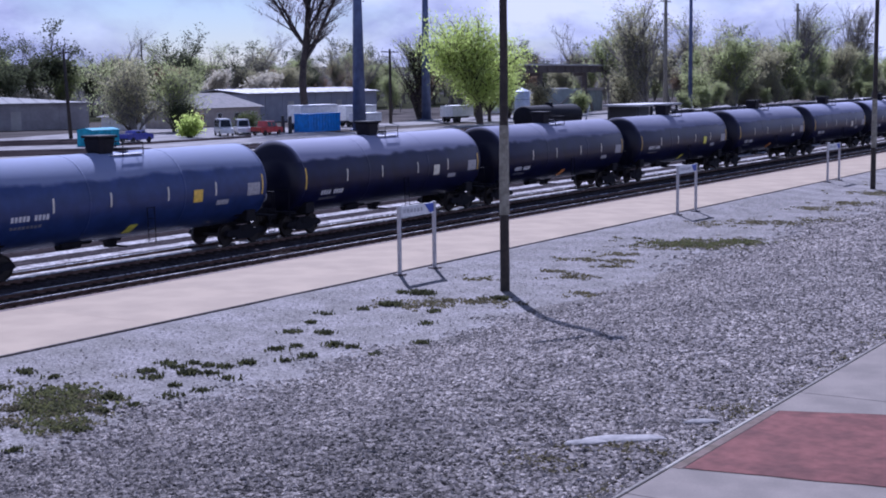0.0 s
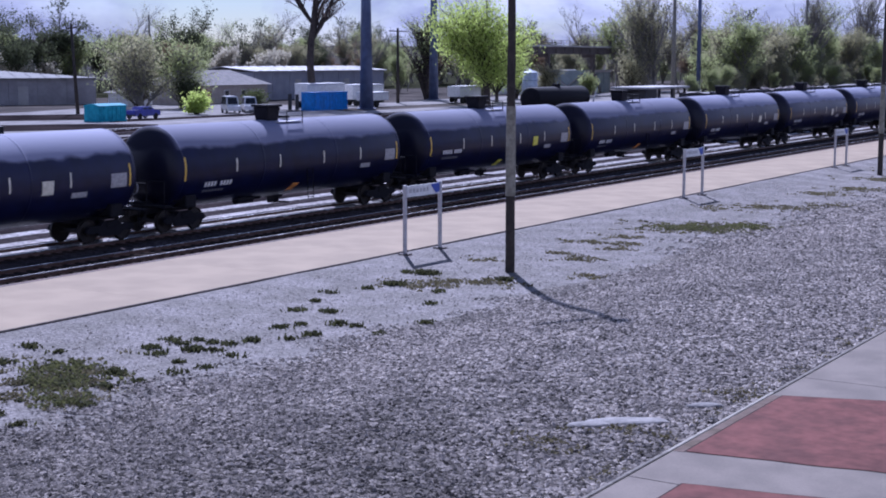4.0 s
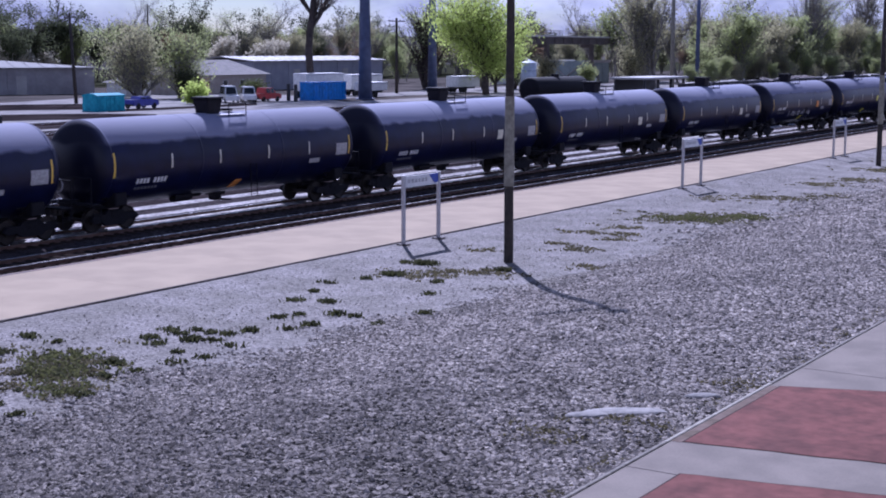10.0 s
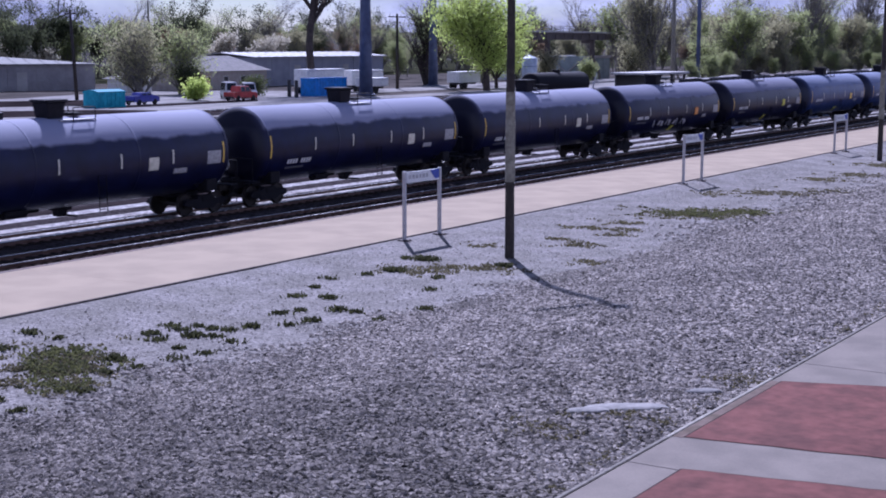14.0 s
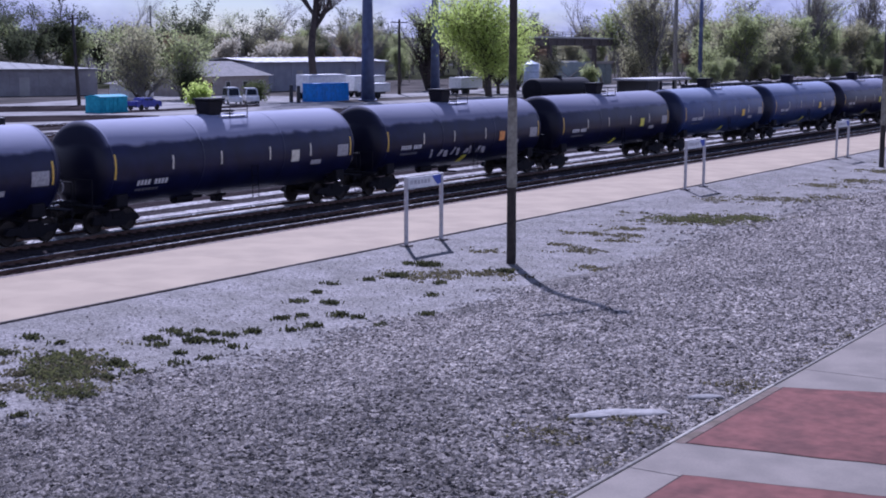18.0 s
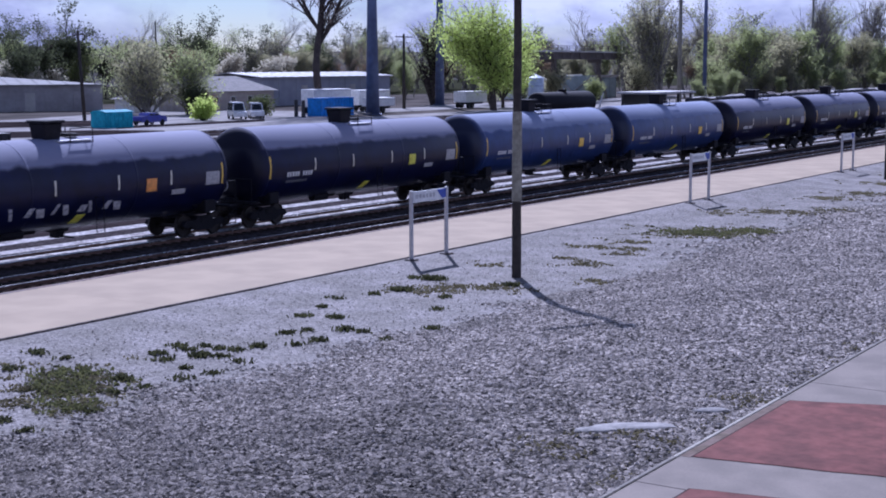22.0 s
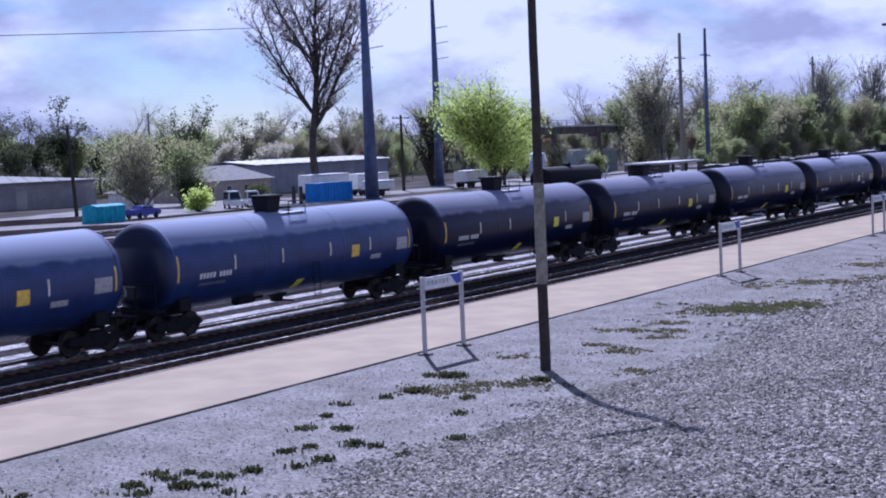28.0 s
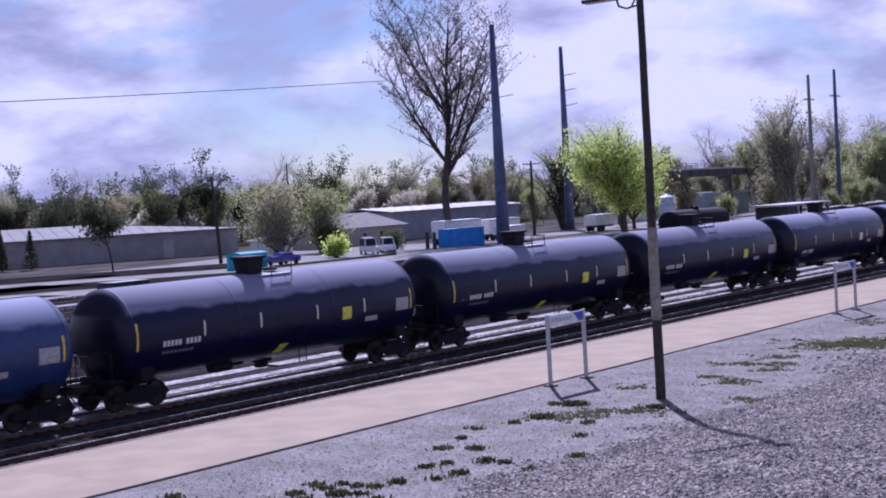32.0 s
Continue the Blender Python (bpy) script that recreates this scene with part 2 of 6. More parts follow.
def vignetted(m, x0, x1, least):
    """Vignette dimming painted into the base colour, fading out along x, with an uneven edge."""
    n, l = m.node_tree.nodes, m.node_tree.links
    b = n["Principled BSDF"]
    undimmed = b.inputs["Base Color"].links[0].from_socket
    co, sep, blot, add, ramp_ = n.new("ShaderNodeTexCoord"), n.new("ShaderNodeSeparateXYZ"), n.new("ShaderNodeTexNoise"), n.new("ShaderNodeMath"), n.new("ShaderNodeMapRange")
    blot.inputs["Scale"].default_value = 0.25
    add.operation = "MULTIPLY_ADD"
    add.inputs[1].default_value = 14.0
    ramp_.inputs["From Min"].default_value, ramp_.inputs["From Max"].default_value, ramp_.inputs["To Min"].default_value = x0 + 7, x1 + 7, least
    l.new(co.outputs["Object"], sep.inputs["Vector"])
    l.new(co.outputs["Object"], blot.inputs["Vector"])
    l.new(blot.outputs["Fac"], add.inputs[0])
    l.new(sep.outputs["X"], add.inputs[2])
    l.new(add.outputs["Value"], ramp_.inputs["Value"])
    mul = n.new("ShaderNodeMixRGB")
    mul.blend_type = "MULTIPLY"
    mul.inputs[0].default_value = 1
    l.new(undimmed, mul.inputs[1])
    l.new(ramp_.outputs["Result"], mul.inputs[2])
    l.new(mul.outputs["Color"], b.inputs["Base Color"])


# The left end of the stone is painted darker to stand for vignetting.
vignetted(M_STONE, 11, 27, 0.5)
vignetted(M_DARKGRAVEL, 11, 27, 0.5)
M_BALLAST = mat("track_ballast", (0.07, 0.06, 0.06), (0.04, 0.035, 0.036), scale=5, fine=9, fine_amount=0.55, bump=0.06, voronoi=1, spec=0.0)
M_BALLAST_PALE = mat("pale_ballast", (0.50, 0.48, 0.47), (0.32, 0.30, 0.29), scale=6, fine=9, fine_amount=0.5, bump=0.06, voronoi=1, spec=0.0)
M_PLATFORM = mat("platform_concrete", (0.42, 0.338, 0.242), (0.352, 0.282, 0.202), scale=9, fine=30, fine_amount=0.1, bump=0.004, spec=0.05)
M_EDGE = mat("rusty_edging", (0.13, 0.065, 0.05), (0.06, 0.038, 0.032), scale=2, fine=9, fine_amount=0.4)
M_KERB = mat("dark_kerb", (0.13, 0.10, 0.085), (0.06, 0.048, 0.042), scale=2, fine=12, fine_amount=0.3)
M_CONCRETE = mat("walk_concrete", (0.262, 0.228, 0.194), (0.20, 0.175, 0.15), scale=6, fine=25, fine_amount=0.14, bump=0.004, spec=0.05)
M_BRICK = mat("red_stamped_concrete", (0.19, 0.078, 0.066), (0.115, 0.048, 0.041), scale=4, detail=8, fine=5, fine_amount=0.4, bump=0.006, spec=0.08)
M_RAIL = mat("rail_steel", (0.16, 0.10, 0.075), (0.10, 0.06, 0.05), rough=0.45, metal=0.6, scale=3, fine=20)
M_RAILTOP = mat("polished_railhead", (0.55, 0.54, 0.54), rough=0.25, metal=1.0, scale=3)
M_TIE = mat("creosoted_tie", (0.055, 0.042, 0.035), (0.03, 0.025, 0.022), scale=2, fine=12, fine_amount=0.4, bump=0.02, spec=0.0)
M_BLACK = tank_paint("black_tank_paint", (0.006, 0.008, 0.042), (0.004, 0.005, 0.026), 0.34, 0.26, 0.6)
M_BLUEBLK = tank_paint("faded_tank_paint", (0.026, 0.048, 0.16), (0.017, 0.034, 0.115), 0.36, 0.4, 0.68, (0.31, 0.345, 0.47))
M_DUSTY_LIT = tank_paint("dusty_sunlit_tank_paint", (0.008, 0.010, 0.048), (0.005, 0.006, 0.03), 0.36, 0.3, 0.78)
M_FRAME = mat("black_running_gear", (0.013, 0.012, 0.017), (0.007, 0.007, 0.010), rough=0.75, scale=1.5, fine=9, fine_amount=0.5, spec=0.2)
M_WHEEL = mat("wheel_steel", (0.03, 0.023, 0.02), (0.015, 0.012, 0.011), rough=0.55, metal=0.3, scale=1)
M_GRATING = mat("galvanised_grating", (0.62, 0.62, 0.65), (0.45, 0.45, 0.48), rough=0.5, metal=0.2, scale=1, fine=10)
M_WHITE = mat("white_paint", (0.75, 0.75, 0.74), (0.6, 0.6, 0.6), rough=0.55, scale=2, fine=10, fine_amount=0.12)
M_REFLECT = mat("reflective_sheeting", (0.78, 0.75, 0.62), (0.6, 0.57, 0.45), rough=0.4, scale=1)
M_YELLOW = mat("yellow_sheeting", (0.85, 0.58, 0.08), (0.7, 0.45, 0.06), rough=0.45, scale=1, fine=12)
M_LIME = mat("lime_placard", (0.72, 0.70, 0.08), (0.6, 0.55, 0.06), rough=0.45, scale=1, fine=12)
M_ORANGE = mat("orange_placard", (0.85, 0.35, 0.08), rough=0.45, scale=1)
M_PANELGREY = mat("grey_stencil_panel", (0.45, 0.44, 0.45), (0.3, 0.3, 0.31), rough=0.5, scale=0.6, fine=9, fine_amount=0.4)
M_STENCILDIM = mat("faded_stencil", (0.2, 0.2, 0.22), (0.1, 0.1, 0.12), rough=0.6, scale=0.4)
M_GRAFFITI = mat("grey_spray_paint", (0.52, 0.51, 0.53), (0.22, 0.22, 0.25), rough=0.6, scale=0.8)
M_SIGNPOST = mat("aluminium_post", (0.50, 0.49, 0.50), (0.38, 0.37, 0.38), rough=0.5, metal=0.2, scale=1)
M_SIGNBLUE = mat("blue_sign_face", (0.04, 0.08, 0.42), rough=0.4, scale=1)
M_POLE = mat("weathered_wood_pole", (0.05, 0.04, 0.033), (0.025, 0.02, 0.017), rough=0.85, scale=1.2, fine=25, fine_amount=0.35, bump=0.01)
M_POLEPALE = mat("bleached_pole", (0.29, 0.275, 0.22), (0.17, 0.155, 0.12), rough=0.85, scale=1.2, fine=25, fine_amount=0.3, bump=0.01)
M_STEELBLUE = mat("galvanised_monopole", (0.12, 0.15, 0.25), (0.08, 0.10, 0.18), rough=0.5, metal=0.3, scale=6)
M_DARKMETAL = mat("dark_metal", (0.05, 0.05, 0.055), rough=0.5, metal=0.5, scale=1)
M_LAMPGLASS = mat("lamp_lens", (0.7, 0.7, 0.68), rough=0.2, scale=1)
M_WIRE = mat("cable", (0.04, 0.04, 0.045), rough=0.6, scale=1)
M_BARK = mat("bark", (0.075, 0.058, 0.05), (0.04, 0.032, 0.028), rough=0.9, scale=3, fine=6, fine_amount=0.35)
M_BARKGREY = mat("pale_bark", (0.25, 0.23, 0.20), (0.16, 0.147, 0.13), rough=0.9, scale=3, fine=6, fine_amount=0.3)
L_LIME = leaf_mat("spring_leaf", (0.38, 0.45, 0.12), (0.27, 0.33, 0.085), glow=0.72)
L_GREEN = leaf_mat("green_leaf", (0.13, 0.15, 0.06), (0.09, 0.105, 0.045), glow=0.3)
L_OLIVE = leaf_mat("olive_leaf", (0.29, 0.32, 0.14), (0.21, 0.235, 0.1), glow=0.65)
L_GREY = leaf_mat("budding_twig", (0.31, 0.295, 0.17), (0.225, 0.213, 0.124), glow=0.65)
L_RUST = leaf_mat("rusty_bud", (0.22, 0.155, 0.095), (0.15, 0.11, 0.07), glow=0.45)
L_BLOSSOM = leaf_mat("pale_blossom", (0.52, 0.485, 0.38), (0.4, 0.37, 0.29), glow=0.45)
L_DARK = leaf_mat("dark_leaf", (0.085, 0.097, 0.05), (0.056, 0.065, 0.036), glow=0.4)
L_WEED = leaf_mat("weed_leaf", (0.17, 0.175, 0.07), (0.10, 0.105, 0.045))
# Dark green weed leaf with the shade inside small tufts painted in.
L_TUFT_SHADED = leaf_mat("shaded_tuft_leaf", (0.085, 0.088, 0.04), (0.05, 0.052, 0.026))
L_DRY = leaf_mat("dry_grass", (0.19, 0.17, 0.095), (0.115, 0.10, 0.058))
L_BUD = leaf_mat("dark_bud", (0.19, 0.155, 0.13), (0.12, 0.1, 0.085), glow=0.4)
M_METALWALL = mat("grey_sheet_wall", (0.30, 0.29, 0.30), (0.23, 0.22, 0.23), rough=0.6, scale=12, fine=2, fine_amount=0.12)
M_ROOFPALE = mat("pale_metal_roof", (0.42, 0.405, 0.39), (0.34, 0.325, 0.31), rough=0.6, scale=14, fine=2, fine_amount=0.1)
M_SHINGLE = mat("grey_shingle", (0.27, 0.25, 0.24), (0.19, 0.18, 0.17), rough=0.9, scale=5, fine=4, fine_amount=0.3)
M_SIDING = mat("house_siding", (0.42, 0.38, 0.34), (0.34, 0.3, 0.27), rough=0.8, scale=5)
M_BLUEBOX = mat("blue_container_paint", (0.03, 0.24, 0.68), (0.02, 0.18, 0.52), rough=0.5, scale=4, fine=3)
M_TEALBOX = mat("teal_container_paint", (0.05, 0.34, 0.44), (0.035, 0.26, 0.35), rough=0.75, spec=0.2, scale=4, fine=3)
M_CARWHITE = mat("white_car_paint", (0.75, 0.75, 0.76), rough=0.3, coat=0.5, scale=3)
M_CARRED = mat("red_car_paint", (0.5, 0.04, 0.035), rough=0.3, coat=0.5, scale=3)
M_CARBLUE = mat("blue_car_paint", (0.05, 0.06, 0.4), rough=0.3, coat=0.5, scale=3)
M_GLASS = mat("dark_car_glass", (0.02, 0.022, 0.025), rough=0.08, scale=3)
M_RUBBER = mat("tyre_rubber", (0.02, 0.02, 0.02), rough=0.85, scale=1)
M_CINDER = mat("cinder_yard", (0.042, 0.034, 0.034), (0.02, 0.017, 0.018), scale=30, fine=2, fine_amount=0.4, spec=0.0)
M_ROAD = mat("pale_road", (0.37, 0.352, 0.34), (0.24, 0.228, 0.22), scale=20, fine=4, fine_amount=0.15, spec=0.0)
M_SCRAP = mat("scrap_load", (0.15, 0.11, 0.10), (0.05, 0.042, 0.045), rough=0.8, scale=0.8, fine=5, fine_amount=0.5)
M_RUBBLE = mat("pale_rubble_load", (0.42, 0.40, 0.39), (0.2, 0.185, 0.18), rough=0.85, scale=0.9, fine=5, fine_amount=0.4)
M_SHEDTEAL = mat("grey_green_sheet", (0.26, 0.31, 0.31), (0.2, 0.24, 0.24), rough=0.6, scale=8, fine=2, fine_amount=0.12)
M_TANKPALE = mat("pale_blue_tank_paint", (0.46, 0.52, 0.62), (0.36, 0.41, 0.5), rough=0.55, scale=3, fine=4, fine_amount=0.15)
# Grey of bare woods, with distance haze put into the colour as extra lightness.
M_RIDGE = mat("hazed_bare_woods", (0.12, 0.113, 0.11), (0.07, 0.068, 0.06), scale=14, fine=1, fine_amount=0.4, spec=0.0)
M_TREELINE = mat("woodland_floor", (0.055, 0.056, 0.034), (0.032, 0.034, 0.022), scale=30, fine=1, fine_amount=0.4, spec=0.0)


# ---------------------------------------------------------------- mesh helpers
def part(name, bm, material, parent=None, label="", smooth=False, at=None):
    me = bpy.data.meshes.new(name)
    bm.to_mesh(me)
    bm.free()
    me.materials.append(material)
    if smooth:
        me.polygons.foreach_set("use_smooth", [True] * len(me.polygons))
    ob = new(name, me)
    if parent is not None:
        ob.parent = parent
    if at is not None:
        ob.matrix_basis = at
    if label:
        tagged(ob, label)
    return ob


def raw(name, verts, faces, material, parent=None, smooth=False):
    me = bpy.data.meshes.new(name)
    me.from_pydata(verts, [], faces)
    me.materials.append(material)
    if smooth:
        me.polygons.foreach_set("use_smooth", [True] * len(me.polygons))
    ob = new(name, me)
    if parent is not None:
        ob.parent = parent
    return ob


def box(bm, x0, y0, z0, x1, y1, z1, bevel=0.0, turn=None):
    m = Matrix.Translation(((x0 + x1) / 2, (y0 + y1) / 2, (z0 + z1) / 2)) @ Matrix.Diagonal((x1 - x0, y1 - y0, z1 - z0, 1))
    got = bmesh.ops.create_cube(bm, size=1, matrix=(turn @ m) if turn else m)["verts"]
    if bevel:
        bmesh.ops.bevel(bm, geom=list({e for v in got for e in v.link_edges}), offset=bevel, segments=1, affect="EDGES")
    return bm


def rod(bm, a, b, r0, r1=None, sides=8):
    a, b = Vector(a), Vector(b)
    r1 = r0 if r1 is None else r1
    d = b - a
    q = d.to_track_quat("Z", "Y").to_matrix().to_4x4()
    bmesh.ops.create_cone(bm, cap_ends=True, segments=sides, radius1=r0, radius2=r1, depth=d.length, matrix=Matrix.Translation((a + b) / 2) @ q)
    return bm


def lathe(bm, profile, sides=40, axis="X"):
    """Turns (along, radius) pairs round the x axis."""
    rings = []
    for u, r in profile:
        if r < 1e-4:
            rings.append([bm.verts.new((u, 0, 0))])
        else:
            rings.append([bm.verts.new((u, r * math.cos(2 * math.pi * k / sides), r * math.sin(2 * math.pi * k / sides))) for k in range(sides)])
    for a, b in zip(rings, rings[1:]):
        for k in range(sides):
            j = (k + 1) % sides
            if len(a) == 1 and len(b) > 1:
                bm.faces.new((a[0], b[j], b[k]))
            elif len(b) == 1 and len(a) > 1:
                bm.faces.new((a[k], a[j], b[0]))
            elif len(a) > 1:
                bm.faces.new((a[k], a[j], b[j], b[k]))
    bmesh.ops.recalc_face_normals(bm, faces=bm.faces)
    return bm


def B():
    return bmesh.new()


def thing(name, label, category, group="", at=None):
    ob = new(name)
    ob.empty_display_size = 0.3
    if at is not None:
        ob.matrix_basis = at
    return tagged(ob, label, category, group)


# ---------------------------------------------------------------- ground, platform, tracks
def profile_z(y):
    """Height of the ground by its distance from the track: a flat bed, then the stone bank that rises to the walk."""
    pts = [(-400, 0.90), (-31, 0.88), (-28, 0.88), (-26.4, 0.84), (-25.0, 0.68), (-22.8, 0.29), (-21.2, 0.06), (-20.0, 0.0), (-15.0, 0.0), (-12.5, 0.145), (-11.9, 0.15), (-11.4, 0.0), (2000, 0.0)]
    for (a, za), (b, zb) in zip(pts, pts[1:]):
        if a <= y <= b:
            return za + (zb - za) * (y - a) / (b - a)
    return 0.0


def sheet(name, xs, ys, z, material, lift=0.0, rough=0.0):
    verts = [(x, y, z(y) + lift + (rough * noise.noise((x * 0.35, y * 0.35, 3)) if rough else 0)) for y in ys for x in xs]
    w = len(xs)
    faces = [(j * w + i, j * w + i + 1, (j + 1) * w + i + 1, (j + 1) * w + i) for j in range(len(ys) - 1) for i in range(w - 1)]
    ob = raw(name, verts, faces, material, smooth=True)
    return ob


def frange(a, b, n):
    return [a + (b - a) * i / n for i in range(n + 1)]


ground = sheet("ground", [-2500, -300, -60, -20, 0, 20, 40, 60, 100, 160, 300, 700, 2500], [-2000, -300, -60, -33, -31, -28, -26.4, -25, -22.8, -21.2, -20, -15, -12.5, -11.9, -11.4, 0, 60, 200, 500, 2500], profile_z, M_GROUND, lift=-0.06)
tagged(ground, "dusty grey-brown open ground of the rail yard", "ground", kind="structure")

bed = sheet("ground_gravel_apron", frange(-30, 260, 145), frange(-21.6, -11.9, 20), profile_z, M_PALE, lift=0.0, rough=0.02)
tagged(bed, "pale fine gravel strip with scattered weeds beside the platform", "gravel", kind="structure")
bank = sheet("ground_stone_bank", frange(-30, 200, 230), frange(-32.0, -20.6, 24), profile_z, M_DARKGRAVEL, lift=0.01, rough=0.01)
for v in bank.data.vertices:
    if v.co.y > -20.65:
        v.co.y += 1.3 * max(0, noise.noise((v.co.x * 0.45, 0.5, 7)) + 0.25)
        v.co.z = profile_z(v.co.y) + 0.006
tagged(bank, "grey crushed-stone bank sloping up to the walk", "gravel", kind="structure")

PLAT_NEAR, PLAT_FAR, PLAT_TOP = -12.02, -6.05, 0.2
plat = tagged(new("platform"), "long pale tan concrete station platform along the track", "platform", kind="structure")
slab_bm = box(B(), 0, PLAT_NEAR + 0.12, -0.2, 5.995, PLAT_FAR - 0.25, PLAT_TOP, 0.004)
slab_me = None
for i in range(-6, 50):
    if slab_me is None:
        s = part("slab", slab_bm, M_PLATFORM, plat)
        slab_me = s.data
    else:
        s = new("slab", slab_me)
        s.parent = plat
    s.matrix_basis = Matrix.Translation((i * 6.0, 0, 0.0))
part("edge_strip", box(B(), -36, PLAT_FAR - 0.25, -0.2, 300, PLAT_FAR, PLAT_TOP + 0.006, 0.02), M_EDGE, plat, "rust-stained platform edging")
part("back_kerb", box(B(), -36, PLAT_NEAR + 0.06, -0.2, 300, PLAT_NEAR + 0.115, PLAT_TOP - 0.004, 0.01), M_KERB, plat, "dark thin kerb along the gravel")


def track(name, y, x0, x1, label, ballast=M_BALLAST, wide=2.2, ties=True, top=0.0):
    """One track: ballast shoulder, ties and two rails; the railhead is at z = top."""
    t = tagged(new(name), label, "railway track", kind="structure")
    bm = B()
    z0, z1 = -0.05, top - 0.17
    vs = [bm.verts.new(p) for x in (x0, x1) for p in ((x, y - wide, z0), (x, y - wide + 0.45, z1), (x, y + wide - 0.45, z1), (x, y + wide, z0))]
    for i in range(3):
        bm.faces.new((vs[i], vs[i + 1], vs[i + 5], vs[i + 4]))
    bmesh.ops.recalc_face_normals(bm, faces=bm.faces)
    part("ballast", bm, ballast, t)
    for s in (-0.755, 0.755):
        bm = box(B(), x0, y + s - 0.075, top - 0.17, x1, y + s + 0.075, top - 0.14)
        box(bm, x0, y + s - 0.012, top - 0.15, x1, y + s + 0.012, top - 0.03)
        r = part("rail", bm, M_RAIL, t)
        part("railhead", box(B(), x0, y + s - 0.037, top - 0.035, x1, y + s + 0.037, top, 0.008), M_RAILTOP, r, "polished running surface")
    if ties:
        me = None
        x = x0 + 0.5
        n = 0
        while x < x1 and n < ties:
            if me is None:
                k = part("tie", box(B(), -0.115, -1.3, -0.1, 0.115, 1.3, 0.0, 0.012), M_TIE, t)
                me = k.data
            else:
                k = new("tie", me)
                k.parent = t
            k.matrix_basis = pose(x, y, top - 0.135, 0, 0, random.uniform(-0.8, 0.8))
            x += 0.54
            n += 1
    return t


track("track_main", 0.0, 15, 420, "main track under the tank train, dark ballast", top=0.18, ties=290)
track("track_platform", -4.05, 10, 420, "empty track beside the platform with rusty rails", top=0.16, ties=260, wide=2.05)
# Pale sheet added between the rails: sunlight on the ballast, put into its colour.
sunlit_strip = raw("pavement_sunlit_strip", [(15, -0.5, 0.062), (420, -0.5, 0.062), (420, 0.66, 0.062), (15, 0.66, 0.062)], [(0, 1, 2, 3)], M_BALLAST_PALE)
tagged(sunlit_strip, "thin pale strip between the rails, sunlit ballast painted light", "gravel", kind="structure")
for y0, y1, z, m, words in ((1.9, 2.35, -0.030, M_BALLAST, "dark ballast behind the main track"), (2.35, 3.2, -0.030, M_BALLAST_PALE, "sunlit pale ballast strip behind the main track"), (3.2, 4.6, -0.035, M_BALLAST, "dark ballast behind the main track"), (4.6, 5.6, -0.030, M_BALLAST_PALE, "sunlit pale ballast strip behind the main track")):
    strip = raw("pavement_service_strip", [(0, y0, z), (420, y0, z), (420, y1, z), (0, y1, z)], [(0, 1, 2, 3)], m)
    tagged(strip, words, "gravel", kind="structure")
yard = raw("ground_cinder_yard", [(-100, 5.6, -0.04), (600, 5.6, -0.04), (600, 66, -0.04), (-100, 68, -0.04)], [(0, 1, 2, 3)], M_CINDER)
tagged(yard, "dark cinder surface of the rail yard", "ground", kind="structure")
for y0, y1 in ((20, 22.5), (29, 31), (34.5, 36), (55, 57)):
    lane = raw("pavement_lane", [(-60, y0, -0.03), (420, y0 - 1, -0.03), (420, y1 - 1, -0.03), (-60, y1, -0.03)], [(0, 1, 2, 3)], M_ROAD)
    tagged(lane, "pale worn gravel lane between yard tracks", "gravel", kind="structure")
for i, (y, nt) in enumerate([(9.2, 0), (40, 0), (50, 0), (62, 0)]):
    track("track_yard_%d" % (i + 1), y, 20, 420, "yard track with dark ballast behind the train", top=0.15, ties=nt, wide=2.6)
apron = raw("pavement_yard_apron", [(40, 64, -0.012), (150, 66, -0.012), (172, 98, -0.012), (164, 125, -0.012), (100, 165, -0.012), (0, 160, -0.012)], [(0, 1, 2, 3, 4, 5)], M_ROAD)
tagged(apron, "pale gravel apron in front of the warehouse", "gravel", kind="structure")
grey = raw("pavement_warehouse_front", [(60, 108, -0.006), (126, 107, -0.006), (150, 114, -0.006), (160, 122, -0.006), (100, 163, -0.006), (4, 158, -0.006)], [(0, 1, 2, 3, 4, 5)], M_GROUND)
tagged(grey, "dull grey ground along the front of the warehouse", "ground", kind="structure")
for y0, y1, x0, x1 in ((80.5, 90.0, 40, 95), (67.5, 72.5, 40, 82)):
    bed_line = raw("ground_siding_bed", [(x0, y0 + 3, 0.0), (x1, y0, 0.0), (x1, y1, 0.0), (x0, y1 + 3, 0.0)], [(0, 1, 2, 3)], M_CINDER)
    tagged(bed_line, "dark cinder bed of a yard siding crossing the pale apron", "gravel", kind="structure")
for k, q in enumerate((((105.4, 113.4), (94.6, 97.8), (117.9, 83.4), (129.7, 95.8)), ((90.0, 91.1), (80.9, 77.7), (102.3, 66.3), (111.1, 66.1), (113.9, 68.9), (111.1, 75.4)), ((118.1, 80.4), (113.9, 76.2), (138.8, 75.7), (144.5, 80.5)))):
    lane = raw("ground_cinder_bed_%d" % (k + 1), [(x, y, 0.0) for x, y in q], [tuple(range(len(q)))], M_CINDER)
    tagged(lane, "dark cinder bed of a yard siding crossing the pale apron", "gravel", kind="structure")
patch_e = raw("pavement_east_apron", [(192, 59, -0.016), (264, 58, -0.016), (276, 96, -0.016), (203, 96, -0.016)], [(0, 1, 2, 3)], M_ROAD)
tagged(patch_e, "pale gravel apron among the far sidings", "gravel", kind="structure")
roadway = raw("road", [(-60, 84, -0.02), (420, 80, -0.02), (420, 90, -0.02), (-60, 95, -0.02)], [(0, 1, 2, 3)], M_ROAD)
tagged(roadway, "pale sunlit access road along the yard", "road", kind="structure")
